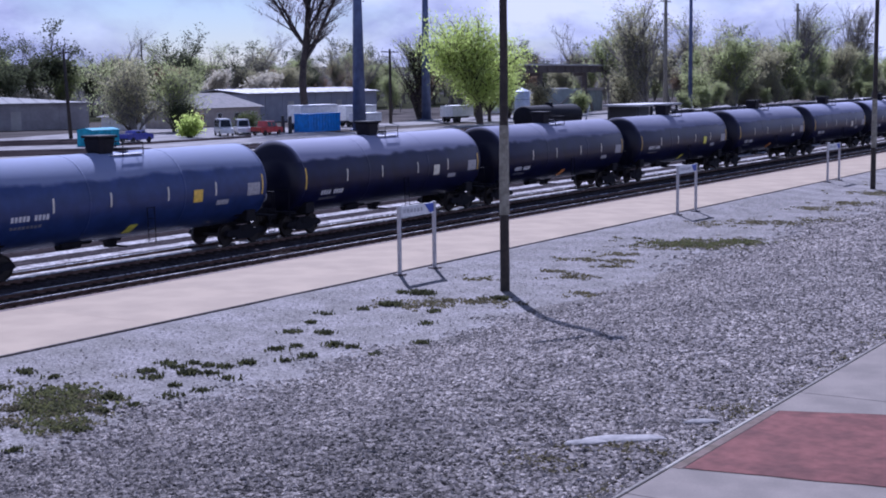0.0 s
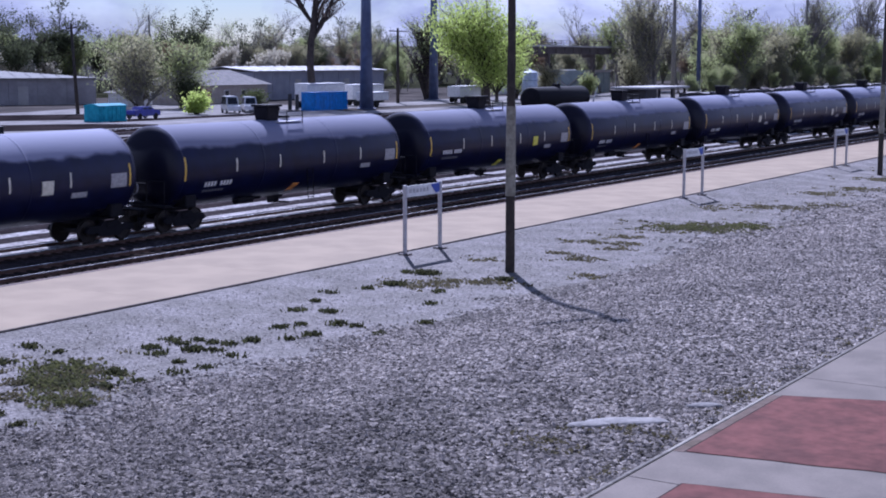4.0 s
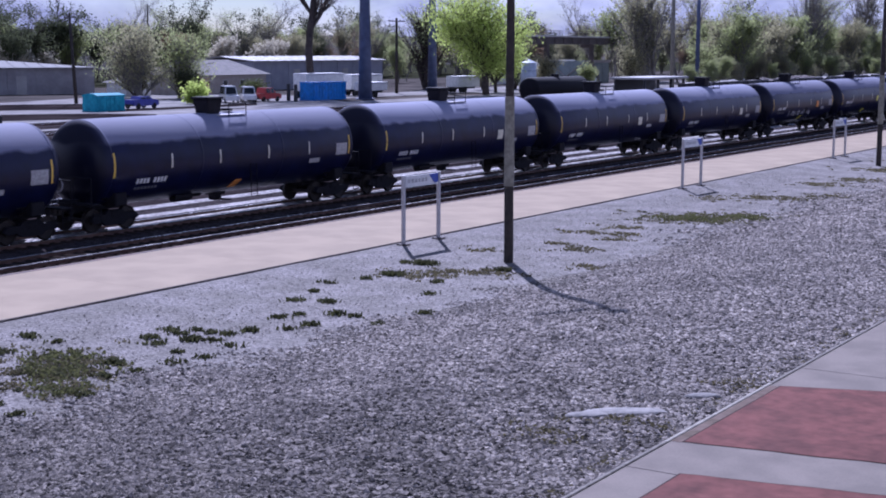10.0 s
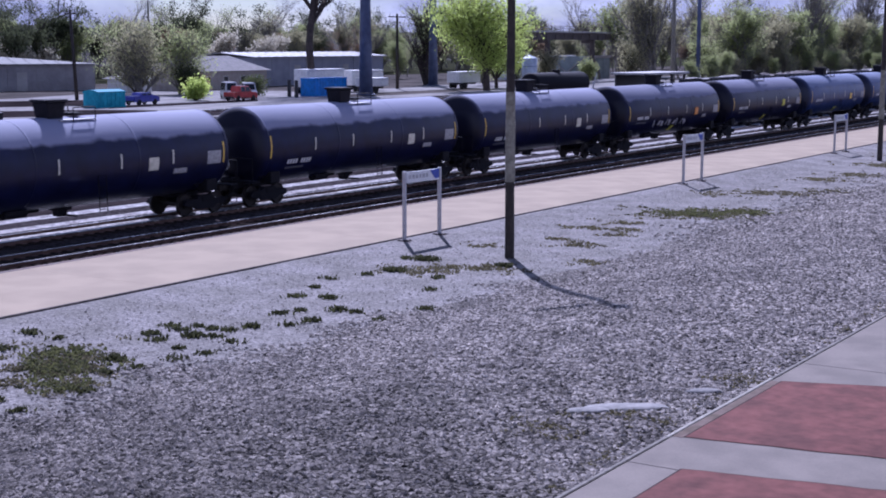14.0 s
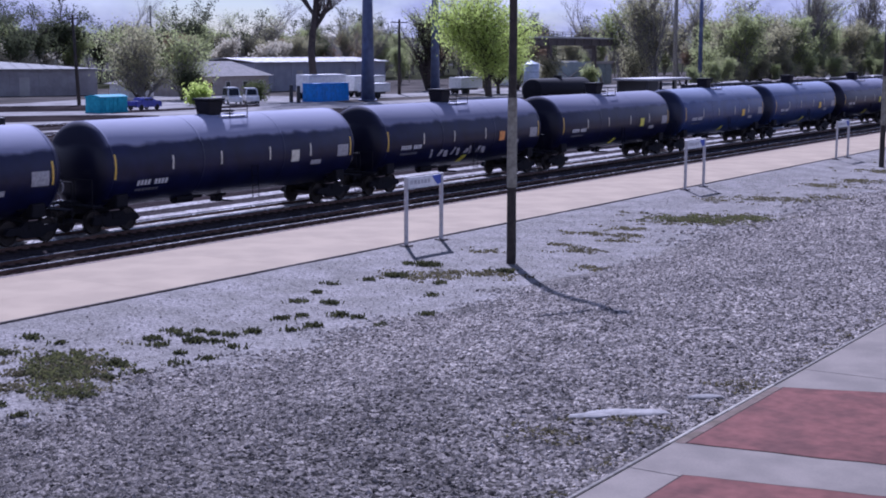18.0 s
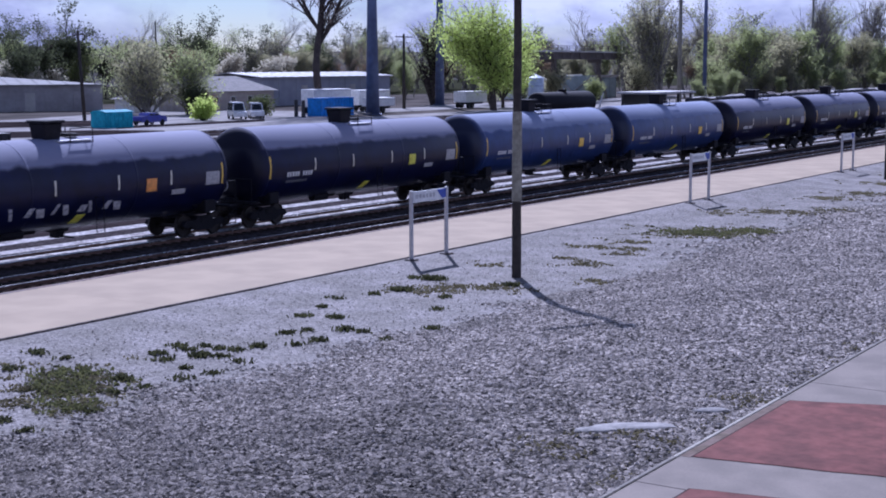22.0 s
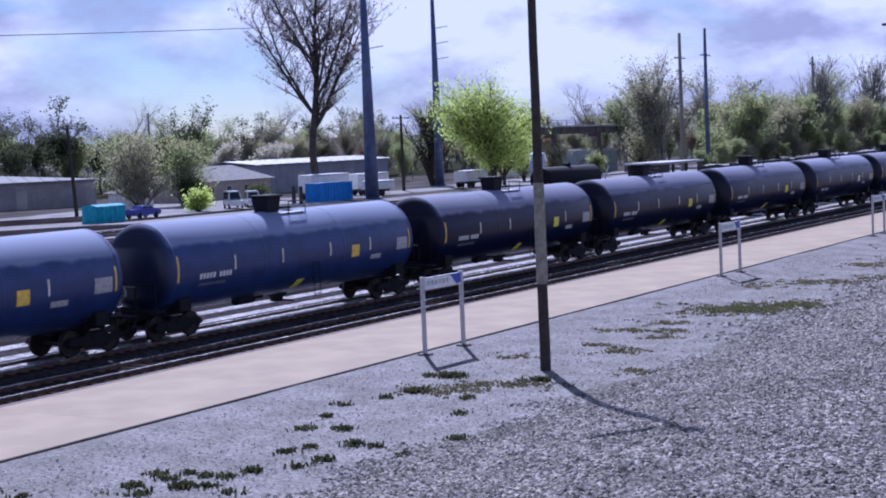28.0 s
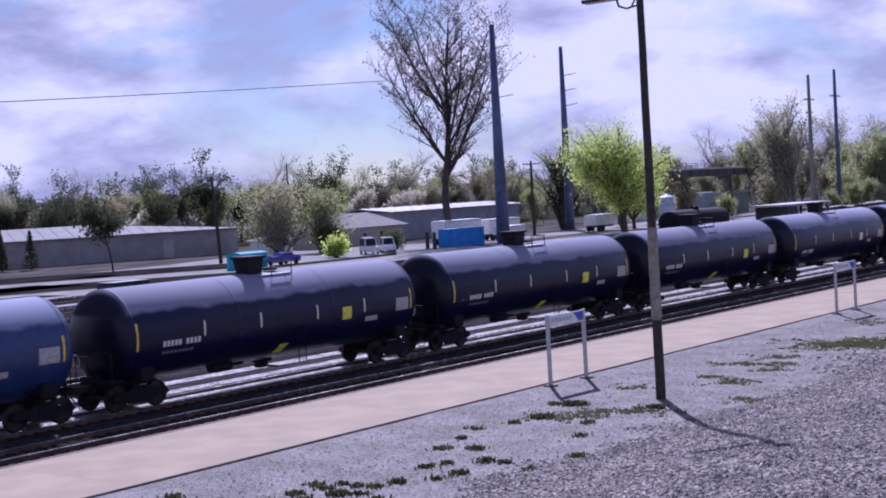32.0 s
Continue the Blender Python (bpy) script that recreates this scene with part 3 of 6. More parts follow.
strip2 = raw("pavement_yard_strip", [(-60, 69, -0.025), (420, 67, -0.025), (420, 73, -0.025), (-60, 76, -0.025)], [(0, 1, 2, 3)], M_ROAD)
tagged(strip2, "pale gravel strip between the yard tracks", "gravel", kind="structure")

# walk with the red panels, at the top of the bank
WALK_Z = 0.95
walkway = tagged(new("pavement_walk"), "pale concrete walk with red paver panels above the bank", "pavement", kind="structure")
EDGE = -32.05
for x0, x1 in ((-30, 4.0), (4.0, 12.0), (12.0, 19.0), (19.0, 27.0), (27.0, 33.0), (33.0, 39.0), (39.0, 45.0), (45.0, 51.0), (51.0, 90.0)):
    part("slab", box(B(), x0, -60, 0.3, x1 - 0.015, EDGE - 0.09, WALK_Z, 0.01), M_CONCRETE, walkway)
M_KERBPALE = mat("bleached_kerb", (0.36, 0.33, 0.27), (0.26, 0.235, 0.19), scale=1.2, fine=7, fine_amount=0.4)
M_KERBDULL = mat("dirty_kerb", (0.22, 0.195, 0.16), (0.12, 0.105, 0.085), scale=0.8, fine=7, fine_amount=0.5)
for x0, x1, m, words in ((-30, 20.55, M_KERBDULL, "dirty thin kerb"), (20.555, 25.4, M_KERBPALE, "bleached thin kerb"), (25.405, 90, M_KERBDULL, "dirty thin kerb")):
    part("kerb", box(B(), x0, EDGE - 0.075, 0.4, x1, EDGE, WALK_Z + 0.012, 0.012), m, walkway, words)


def red_panel(x0, x1, skew0, skew1, y0, y1):
    """A red stamped panel in the walk: x0 to x1 at its near end y0, the sides skewed as it runs to y1, edges worn uneven."""
    def outline(grow):
        side = []
        for x, skew, out in ((x0, skew0, -grow), (x1, skew1, grow)):
            line = []
            for k in range(41):
                y = y0 + grow + (y1 - y0) * k / 40
                line.append((x + out + skew * (y0 - y) + 0.05 * noise.noise((x, y * 1.3, 2)) + 0.03 * noise.noise((x, y * 4.0, 5)), y))
            side.append(line)
        return side[0] + side[1][::-1]
    for name, grow, z, m, words in (("panel_groove", 0.035, 0.003, M_BEDDING, "dark tooled edge of the red panel"), ("red_panel", 0.0, 0.008, M_BRICK, "faded red stamped panel with worn edges")):
        bm = B()
        top = [bm.verts.new((x, y, WALK_Z + z)) for x, y in outline(grow)]
        low = [bm.verts.new((v.co.x, v.co.y, WALK_Z - 0.02)) for v in top]
        bm.faces.new(top)
        for i in range(len(top)):
            j = (i + 1) % len(top)
            bm.faces.new((top[j], top[i], low[i], low[j]))
        bmesh.ops.recalc_face_normals(bm, faces=bm.faces)
        part(name, bm, m, walkway, words)


M_BEDDING = mat("tooled_groove", (0.07, 0.04, 0.036), (0.045, 0.03, 0.028), scale=3, fine=12, spec=0.05)
M_DUSTSTRIP = mat("silted_edge", (0.20, 0.15, 0.125), (0.13, 0.10, 0.075), scale=2.5, fine=5, fine_amount=0.4, spec=0.05)
red_panel(20.72, 25.26, 0.18, 0.36, -32.34, -46)
red_panel(8.0, 19.06, 0.0, 0.21, -33.0, -46)
part("silted_edge", box(B(), 20.66, -32.31, WALK_Z - 0.02, 25.2, -32.145, WALK_Z + 0.005), M_DUSTSTRIP, walkway, "strip of dust and moss along the kerb")


# ---------------------------------------------------------------- tank car
R, ZC, HALF = 1.70, 2.58, 7.55


def patch(x0, x1, z0, z1, slant=0.0, off=0.012, thick=0.006):
    """A thin plate that lies on the near side of the shell."""
    bm = B()
    n = 4
    front, back = [], []
    for i in range(n + 1):
        z = z0 + (z1 - z0) * i / n
        ang = math.asin(max(-1, min(1, (z - ZC) / R)))
        for lst, rr in ((front, R + off), (back, R + off - thick)):
            y = -rr * math.cos(ang)
            zz = ZC + rr * math.sin(ang)
            dx = slant * (z - z0)
            lst.append((bm.verts.new((x0 + dx, y, zz)), bm.verts.new((x1 + dx, y, zz))))
    for a, b in zip(front, front[1:]):
        bm.faces.new((a[0], a[1], b[1], b[0]))
    for a, b in zip(back, back[1:]):
        bm.faces.new((b[0], b[1], a[1], a[0]))
    for i in range(n):
        for s in (0, 1):
            bm.faces.new((front[i][s], front[i + 1][s], back[i + 1][s], back[i][s]))
    bm.faces.new((front[0][0], back[0][0], back[0][1], front[0][1]))
    bm.faces.new((front[n][0], front[n][1], back[n][1], back[n][0]))
    bmesh.ops.recalc_face_normals(bm, faces=bm.faces)
    return bm


def truck(parent, x):
    bm = B()
    for s in (-1, 1):
        y = s * 1.0
        prof = [(-1.25, 0.42), (-1.1, 0.62), (-0.55, 0.62), (-0.35, 0.78), (0.35, 0.78), (0.55, 0.62), (1.1, 0.62), (1.25, 0.42), (1.05, 0.34), (0.7, 0.36), (0.45, 0.2), (-0.45, 0.2), (-0.7, 0.36), (-1.05, 0.34)]
        a = [bm.verts.new((px, y - 0.09, pz)) for px, pz in prof]
        b = [bm.verts.new((px, y + 0.09, pz)) for px, pz in prof]
        bm.faces.new(a)
        bm.faces.new(b[::-1])
        for i in range(len(prof)):
            j = (i + 1) % len(prof)
            bm.faces.new((a[i], b[i], b[j], a[j]))
        for k in (-0.24, 0, 0.24):
            rod(bm, (k, y, 0.3), (k, y, 0.6), 0.08, sides=8)
    box(bm, -0.22, -1.12, 0.5, 0.22, 1.12, 0.74, 0.03)
    bmesh.ops.recalc_face_normals(bm, faces=bm.faces)
    t = part("truck", bm, M_FRAME, parent, "cast side frames and bolster", at=Matrix.Translation((x, 0, 0.05)))
    for wx in (-0.9, 0.9):
        for s in (-1, 1):
            bm = lathe(B(), [(-0.075, 0.0), (-0.075, 0.16), (-0.03, 0.18), (-0.03, 0.38), (-0.07, 0.40), (-0.07, 0.445), (0.045, 0.455), (0.075, 0.48), (0.075, 0.0)], 28)
            part("wheel", bm, M_WHEEL, t, smooth=False, at=pose(wx, s * 0.755, 0.41, 0, 0, 90 * -s))
        part("axle", rod(B(), (wx, -0.95, 0.41), (wx, 0.95, 0.41), 0.08), M_WHEEL, t)
    return t


def tank_car(paint, placard, lower, stencil, label, graffiti=False):
    car = thing("tank_car", label, "tank car", "coupled tank cars")
    prof = []
    for k in range(9):
        a = math.pi / 2 * k / 8
        prof.append((-HALF - 0.72 * math.cos(a), R * math.sin(a)))
    prof += [(-HALF * 0.5, R), (0, R), (HALF * 0.5, R)]
    prof += [(-u, r) for u, r in prof[:9][::-1]]
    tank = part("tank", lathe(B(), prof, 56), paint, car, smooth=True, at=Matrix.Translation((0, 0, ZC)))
    for x in (-HALF, -HALF * 0.34, HALF * 0.34, HALF):
        part("jacket_seam", lathe(B(), [(x - 0.05, R - 0.01), (x - 0.04, R + 0.006), (x + 0.04, R + 0.006), (x + 0.05, R - 0.01)], 48), paint, tank, smooth=True)
    # fittings on top
    top = ZC + R
    dome = box(B(), -0.46, -0.42, 0.0, 0.46, 0.42, 0.66, 0.04)
    for v in dome.verts:
        if v.co.z < 0.2:
            v.co.x *= 0.78
            v.co.y *= 0.85
    housing = part("valve_housing", dome, M_FRAME, car, "black protective housing", at=Matrix.Translation((-0.35, 0, top - 0.1)))
    part("housing_lid", box(B(), -0.54, -0.47, 0.663, 0.54, 0.47, 0.77, 0.03), M_FRAME, housing)
    part("manway", lathe(B(), [(-0.05, 0), (-0.05, 0.3), (0.05, 0.33), (0.05, 0)], 20), M_FRAME, car, at=pose(0.75, 0, top + 0.1, 0, 90, 0))
    for y in (-0.72, 0.36):
        part("top_walkway", box(B(), -0.75, y, 0, 0.95, y + 0.36, 0.05, 0.01), M_GRATING, car, "pale grating walkway", at=Matrix.Translation((0.3, 0, top - 0.12)))
    def bar(name, a, b, r, material=M_FRAME):
        part(name, rod(B(), a, b, r, sides=6), material, car)

    for x in (0.15, 1.25):
        for y in (-0.74, 0.74):
            bar("rail_post", (x, y, top - 0.2), (x, y, top + 0.36), 0.02, M_FRAME)
    for y in (-0.74, 0.74):
        for z in (0.15, 0.36):
            bar("handrail", (0.15, y, top + z), (1.25, y, top + z), 0.018, M_FRAME)
    bar("handrail", (1.25, -0.74, top + 0.36), (1.25, 0.74, top + 0.36), 0.018, M_FRAME)
    for x in (0.45, 0.85):
        bar("ladder_stile", (x, -1.66, 0.75), (x, -1.62, ZC), 0.018)
    for k in range(4):
        bar("ladder_rung", (0.45, -1.65, 0.85 + 0.42 * k), (0.85, -1.65, 0.85 + 0.42 * k), 0.014)
    # markings
    for x, h, y in ((-7.5, 0.95, 1), (-4.35, 0.55, 0), (-1.5, 0.55, 0), (1.6, 0.55, 0), (4.4, 0.55, 0), (7.38, 0.85, 1)):
        x = max(-HALF + 0.1, min(HALF - 0.1, x))
        part("reflective_strip", patch(x - 0.04, x + 0.04, 2.58 - h / 2, 2.58 + h / 2), M_YELLOW if y else M_REFLECT, car, "yellow reflective strip" if y else "pale reflective strip")
    if placard:
        part("placard", patch(3.05, 3.58, 2.12, 2.62, off=0.03, thick=0.02), placard, car, "hazard placard in a holder")
    part("consolidated_stencil", patch(6.4, 7.2, 2.15, 2.68), M_PANELGREY, car, "pale grey stencil block")
    part("service_stencil", patch(4.5, 5.25, 1.9, 2.1), M_PANELGREY, car, "small stencil block")
    bars = []
    for r, (x0, x1, z, h, n) in enumerate(stencil):
        w = (x1 - x0) / n
        for k in range(n):
            if k == n // 2 and r == 0:
                continue
            bars.append(part("lettering_bar", patch(x0 + k * w, x0 + k * w + w * 0.68, z, z + h), M_WHITE if r == 0 else M_STENCILDIM, car, "faded white lettering block" if r == 0 else ""))
    if lower:
        part("lower_placard", patch(-0.4, 0.02, 1.2, 1.52, slant=0.5, off=0.05, thick=0.02), lower, car, "slanted yellow decal")
    if graffiti:
        for k in range(9):
            x = -3.4 + k * 0.62
            part("sprayed_mark", patch(x, x + 0.16 + 0.1 * (k % 3), 1.55 + 0.07 * (k % 2), 2.0 - 0.06 * (k % 3), slant=0.5 if k % 2 else -0.4), M_GRAFFITI, car)
    # frame
    for s in (-1, 1):
        sill = B()
        box(sill, s * 5.6 if s > 0 else -8.45, -0.33, 0.78, 8.45 if s > 0 else s * 5.6, 0.33, 1.28, 0.02)
        box(sill, s * 6.9 - 0.3, -1.45, 1.0, s * 6.9 + 0.3, 1.45, 1.5, 0.03)
        box(sill, s * 6.9 - 0.75, -1.15, 1.25, s * 6.9 + 0.75, 1.15, 1.75, 0.05)
        part("stub_sill", sill, M_FRAME, car, "draft sill, bolster and saddle")
        end = B()
        xa, xb = (8.0, 8.5) if s > 0 else (-8.5, -8.0)
        box(end, xa, -1.5, 1.12, xb, 1.5, 1.17)
        part("end_platform", end, M_FRAME, car)
        rails = B()
        xe = s * 8.45
        for y in (-1.45, -0.5, 0.5, 1.45):
            rod(rails, (xe, y, 1.15), (xe, y, 2.15), 0.022, sides=6)
        rod(rails, (xe, -1.45, 2.15), (xe, 1.45, 2.15), 0.022, sides=6)
        for y in (-1.47, 1.47):
            for dx in (-0.2, 0.2):
                rod(rails, (s * 8.2 + dx, y, 0.45), (s * 8.2 + dx, y, 1.15), 0.018, sides=6)
            rod(rails, (s * 8.2 - 0.2, y, 0.45), (s * 8.2 + 0.2, y, 0.45), 0.018, sides=6)
            rod(rails, (s * 8.2 - 0.2, y, 0.8), (s * 8.2 + 0.2, y, 0.8), 0.018, sides=6)
        part("end_rail", rails, M_FRAME, car, "end handrail and steps")
        coup = B()
        box(coup, min(s * 8.4, s * 8.82), -0.11, 0.78, max(s * 8.4, s * 8.82), 0.11, 1.02, 0.02)
        box(coup, min(s * 8.72, s * 8.93), -0.2, 0.74, max(s * 8.72, s * 8.93), 0.2, 1.06, 0.05)
        part("coupler", coup, M_WHEEL, car)
        hose = B()
        rod(hose, (s * 8.4, -0.45, 0.9), (s * 8.65, -0.4, 0.5), 0.03, sides=6)
        rod(hose, (s * 8.65, -0.4, 0.5), (s * 8.9, -0.3, 0.48), 0.03, sides=6)
        part("brake_hose", hose, M_RUBBER, car)
        part("end_stencil", box(B(), s * 8.12, -0.5, 2.9, s * 8.14, 0.3, 3.08) if s > 0 else box(B(), -8.15, -0.55, 2.6, -8.11, 0.45, 2.8), M_PANELGREY, car)
        truck(car, s * 6.9)
    part("brake_wheel", lathe(B(), [(-0.03, 0.24), (0, 0.28), (0.03, 0.24), (0, 0.21)], 20), M_GRATING, car, at=Matrix.Translation((8.52, -0.7, 1.95)))
    under = B()
    box(under, -0.35, -0.3, 0.78, 0.35, 0.3, 1.3, 0.04)
    box(under, -0.22, -0.2, 0.55, 0.22, 0.2, 0.8, 0.04)
    rod(under, (0, 0, 0.62), (0, -0.9, 0.62), 0.04)
    part("outlet_skid", under, M_FRAME, car, "bottom outlet valve and skid")
    tankr = B()
    rod(tankr, (-3.2, -0.55, 0.95), (-2.2, -0.55, 0.95), 0.2, sides=14)
    rod(tankr, (-2.1, -0.5, 1.0), (-1.55, -0.5, 1.0), 0.13, sides=12)
    part("brake_reservoir", tankr, M_FRAME, car)
    pipe = B()
    rod(pipe, (-6.2, -0.4, 1.12), (6.2, -0.4, 1.12), 0.03, sides=6)
    part("train_pipe", pipe, M_FRAME, car)
    return car


ST = [(-6.3, -4.5, 2.12, 0.2, 10), (-6.3, -4.8, 1.86, 0.1, 8)]
ST2 = [(-6.2, -4.5, 1.78, 0.2, 9), (-6.2, -4.9, 1.55, 0.1, 7)]
LABEL = "black tank car with white lettering bars"
KINDS = {
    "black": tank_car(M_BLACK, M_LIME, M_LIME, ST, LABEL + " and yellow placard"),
    "plain": tank_car(M_DUSTY_LIT, M_REFLECT, None, ST2, LABEL + " and pale placard"),
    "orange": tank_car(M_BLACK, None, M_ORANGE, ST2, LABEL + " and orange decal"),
    "faded": tank_car(M_BLUEBLK, M_YELLOW, M_LIME, ST, "faded blue-grey tank car, sunlit top painted paler"),
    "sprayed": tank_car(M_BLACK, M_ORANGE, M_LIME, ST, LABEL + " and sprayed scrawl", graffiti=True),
}
ORDER = {-2: "plain", -1: "black", 0: "faded", 1: "plain", 2: "orange", 3: "black", 4: "orange", 5: "plain", 6: "plain", 7: "plain", 8: "sprayed", 9: "black", 10: "faded", 11: "faded", 12: "black", 13: "black", 14: "black", 15: "plain", 16: "black", 17: "orange", 18: "plain", 19: "black", 20: "plain"}
CARS = []
used = set()
for k, kind in ORDER.items():
    if kind not in used:
        used.add(kind)
        c = KINDS[kind]
    else:
        c = copy_thing(KINDS[kind], Matrix())
    CARS.append((k, c))

# ---------------------------------------------------------------- platform signs and poles
def platform_sign(x, y, at_turn=0.0):
    s = thing("platform_sign", "silver two-legged station sign with white panel and blue mark", "sign", "signs along the platform", pose(x, y, 0, 0, 0, at_turn))
    for px in (0.0, 2.2):
        bm = B()
        box(bm, px - 0.06, -0.06, -0.05, px + 0.06, 0.06, 2.66, 0.012)
        post = part("post", bm, M_SIGNPOST, s)
        part("footing", box(B(), px - 0.2, -0.2, -0.05, px + 0.2, 0.2, 0.2, 0.03), M_KERB, post, "dark concrete footing")
    part("panel", box(B(), 0.06, -0.03, 2.22, 2.14, 0.03, 2.62, 0.008), M_WHITE, s, "white name panel")
    for a, b in ((0.22, 0.40), (0.45, 0.62), (0.66, 0.84), (0.88, 1.02), (1.07, 1.26), (1.3, 1.44)):
        part("lettering_bar", box(B(), a, -0.038, 2.36, b - 0.03, -0.03, 2.5), M_PANELGREY, s)
    bm = B()
    pts = [(1.55, 2.6), (2.12, 2.62), (2.12, 2.3), (1.9, 2.26), (1.72, 2.42)]
    f = [bm.verts.new((u, -0.042, w)) for u, w in pts]
    g = [bm.verts.new((u, -0.031, w)) for u, w in pts]
    bm.faces.new(f[::-1])
    bm.faces.new(g)
    for i in range(5):
        j = (i + 1) % 5
        bm.faces.new((f[i], f[j], g[j], g[i]))
    bmesh.ops.recalc_face_normals(bm, faces=bm.faces)
    part("corner_mark", bm, M_SIGNBLUE, s, "plain blue angled shape")
    return s


for sx in (42.1, 67.2, 91.7, 116.3):
    platform_sign(sx, -12.35, -2.0)


def light_pole(x, y, h, lean=0.0):
    p = thing("light_pole", "tall weathered wooden light pole with a flat lamp", "lamp pole", "platform light poles", pose(x, y, 0, 0, lean, 0))
    bm = B()
    n = 14
    rings = []
    for i in range(n + 1):
        z = -0.3 + (h + 0.3) * i / n
        r = 0.165 - 0.05 * i / n
        wob = 0.012 * math.sin(i * 1.7)
        rings.append([bm.verts.new((wob + r * math.cos(2 * math.pi * k / 14), r * math.sin(2 * math.pi * k / 14), z)) for k in range(14)])
    for a, b in zip(rings, rings[1:]):
        for k in range(14):
            bm.faces.new((a[k], a[(k + 1) % 14], b[(k + 1) % 14], b[k]))
    bm.faces.new(rings[-1])
    shaft = part("shaft", bm, M_POLE, p, smooth=True)
    part("bleached_band", rod(B(), (0, 0, 2.6), (0, 0, 5.6), 0.172, 0.158, 14), M_POLEPALE, shaft, "bleached paler stretch")
    arm = B()
    rod(arm, (0, 0.1, h - 0.6), (0, 0.5, h - 0.66), 0.035)
    rod(arm, (0, 0.5, h - 0.66), (0, 0.8, h - 0.55), 0.035)
    rod(arm, (0, 0.8, h - 0.55), (0, 0.88, h - 0.26), 0.035)
    rod(arm, (0, 0.05, h - 0.2), (0, 0.32, h - 0.62), 0.03)
    part("arm", arm, M_DARKMETAL, p)
    head = B()
    box(head, -0.22, 0.72, h - 0.32, 0.22, 2.12, h - 0.19, 0.04)
    box(head, -0.14, 0.72, h - 0.19, 0.14, 1.25, h - 0.11, 0.03)
    lamp = part("lamp_head", head, M_DARKMETAL, p, "flat dark luminaire")
    drum = rod(B(), (0, -0.12, h - 0.08), (0, -0.12, h + 0.34), 0.24, sides=14)
    rod(drum, (0, -0.12, h + 0.34), (0, -0.12, h + 0.4), 0.24, 0.12, 14)
    part("drum", drum, M_DARKMETAL, p, "dark drum-shaped fitting at the pole top")
    part("lens", box(B(), -0.17, 0.95, h - 0.335, 0.17, 2.07, h - 0.322), M_LAMPGLASS, lamp)
    return p


light_pole(41.4, -17.12, 13.4)
light_pole(89.2, -16.0, 13.0)


def utility_pole(x, y, h, arms, lean=0.0, mat_=M_POLE, r=0.17, name="utility_pole", label="tall dark wooden utility pole with a crossarm"):
    p = thing(name, label, "utility pole", "", pose(x, y, 0, 0, lean, 0))
    part("shaft", rod(B(), (0, 0, -0.3), (0, 0, h), r, r * 0.62, 12), mat_, p, smooth=True)
    for z, w in arms:
        a = part("crossarm", box(B(), -w, -0.08, z - 0.08, w, 0.08, z + 0.08, 0.01), mat_, p)
        for u in (-w * 0.85, -w * 0.45, w * 0.45, w * 0.85):
            part("insulator", rod(B(), (u, 0, z + 0.08), (u, 0, z + 0.28), 0.06, 0.04), M_DARKMETAL, a)
    return p


def monopole(x, y, h, r, arms, side=1, lean=0.0):
    p = thing("steel_monopole", "tall tapered blue-grey steel transmission pole", "power pole", "transmission poles", pose(x, y, 0, 0, lean, 0))
    part("shaft", rod(B(), (0, 0, -0.3), (0, 0, h), r, r * 0.38, 16), M_STEELBLUE, p, smooth=True)
    part("base_plate", rod(B(), (0, 0, 0), (0, 0, 0.12), r * 1.4, None, 16), M_STEELBLUE, p)
    for z in arms:
        a = part("insulator_arm", rod(B(), (0, 0, z), (side * 1.6, -side * 0.9, z + 0.25), 0.10, 0.05, 8), M_STEELBLUE, p)
        bm = B()
        for k in range(5):
            u = 0.7 + 0.18 * k
            rod(bm, (side * 1.6 * u, -side * 0.9 * u, z + 0.25 * u - 0.05), (side * 1.6 * u, -side * 0.9 * u, z + 0.25 * u + 0.1), 0.15, 0.08, 8)
        part("insulator", bm, M_PANELGREY, a)
    return p


monopole(165.2, 78, 30.8, 1.0, (27.5, 24.0, 20.5))
monopole(208.7, 95, 31.6, 0.85, (26.6, 24.0, 21.4))
utility_pole(230.9, 60, 24.0, ((19.8, 2.2), (17.6, 1.4)), mat_=M_POLEPALE, r=0.42, label="tall pale concrete power pole with crossarms")
utility_pole(242.0, 60, 25.3, ((20.6, 2.2),), mat_=M_STEELBLUE, r=0.42, label="tall grey power pole with a crossarm")
utility_pole(129.6, 98, 11.4, ((10.9, 0.9),), lean=-3.5, r=0.26)
utility_pole(190.5, 90, 11.9, ((11.4, 2.4),), r=0.28)
utility_pole(300.0, 60, 22.0, ((20.5, 2.0),), r=0.4, mat_=M_POLEPALE, label="far pale power pole with a crossarm")
utility_pole(186.0, 140, 14.6, (), r=0.2, label="thin far pole above the woods")

# overhead line, one sagging strand
pa, pb = Vector((165.2, 78, 24.0)), Vector((46.0, 55.3, 15.2))
cv, cf = [], []
for i in range(25):
    u = i / 24
    q = pa.lerp(pb, u)
    q.z -= 1.2 * u * (1 - u)
    cv += [(q.x, q.y + 0.045 * math.cos(k * 1.2566), q.z + 0.045 * math.sin(k * 1.2566)) for k in range(5)]
    if i:
        cf += [(5 * i - 5 + k, 5 * i - 5 + (k + 1) % 5, 5 * i + (k + 1) % 5, 5 * i + k) for k in range(5)]
tagged(raw("overhead_cable", cv, cf, M_WIRE, smooth=True), "thin dark overhead cable running to the steel pole", "cable")


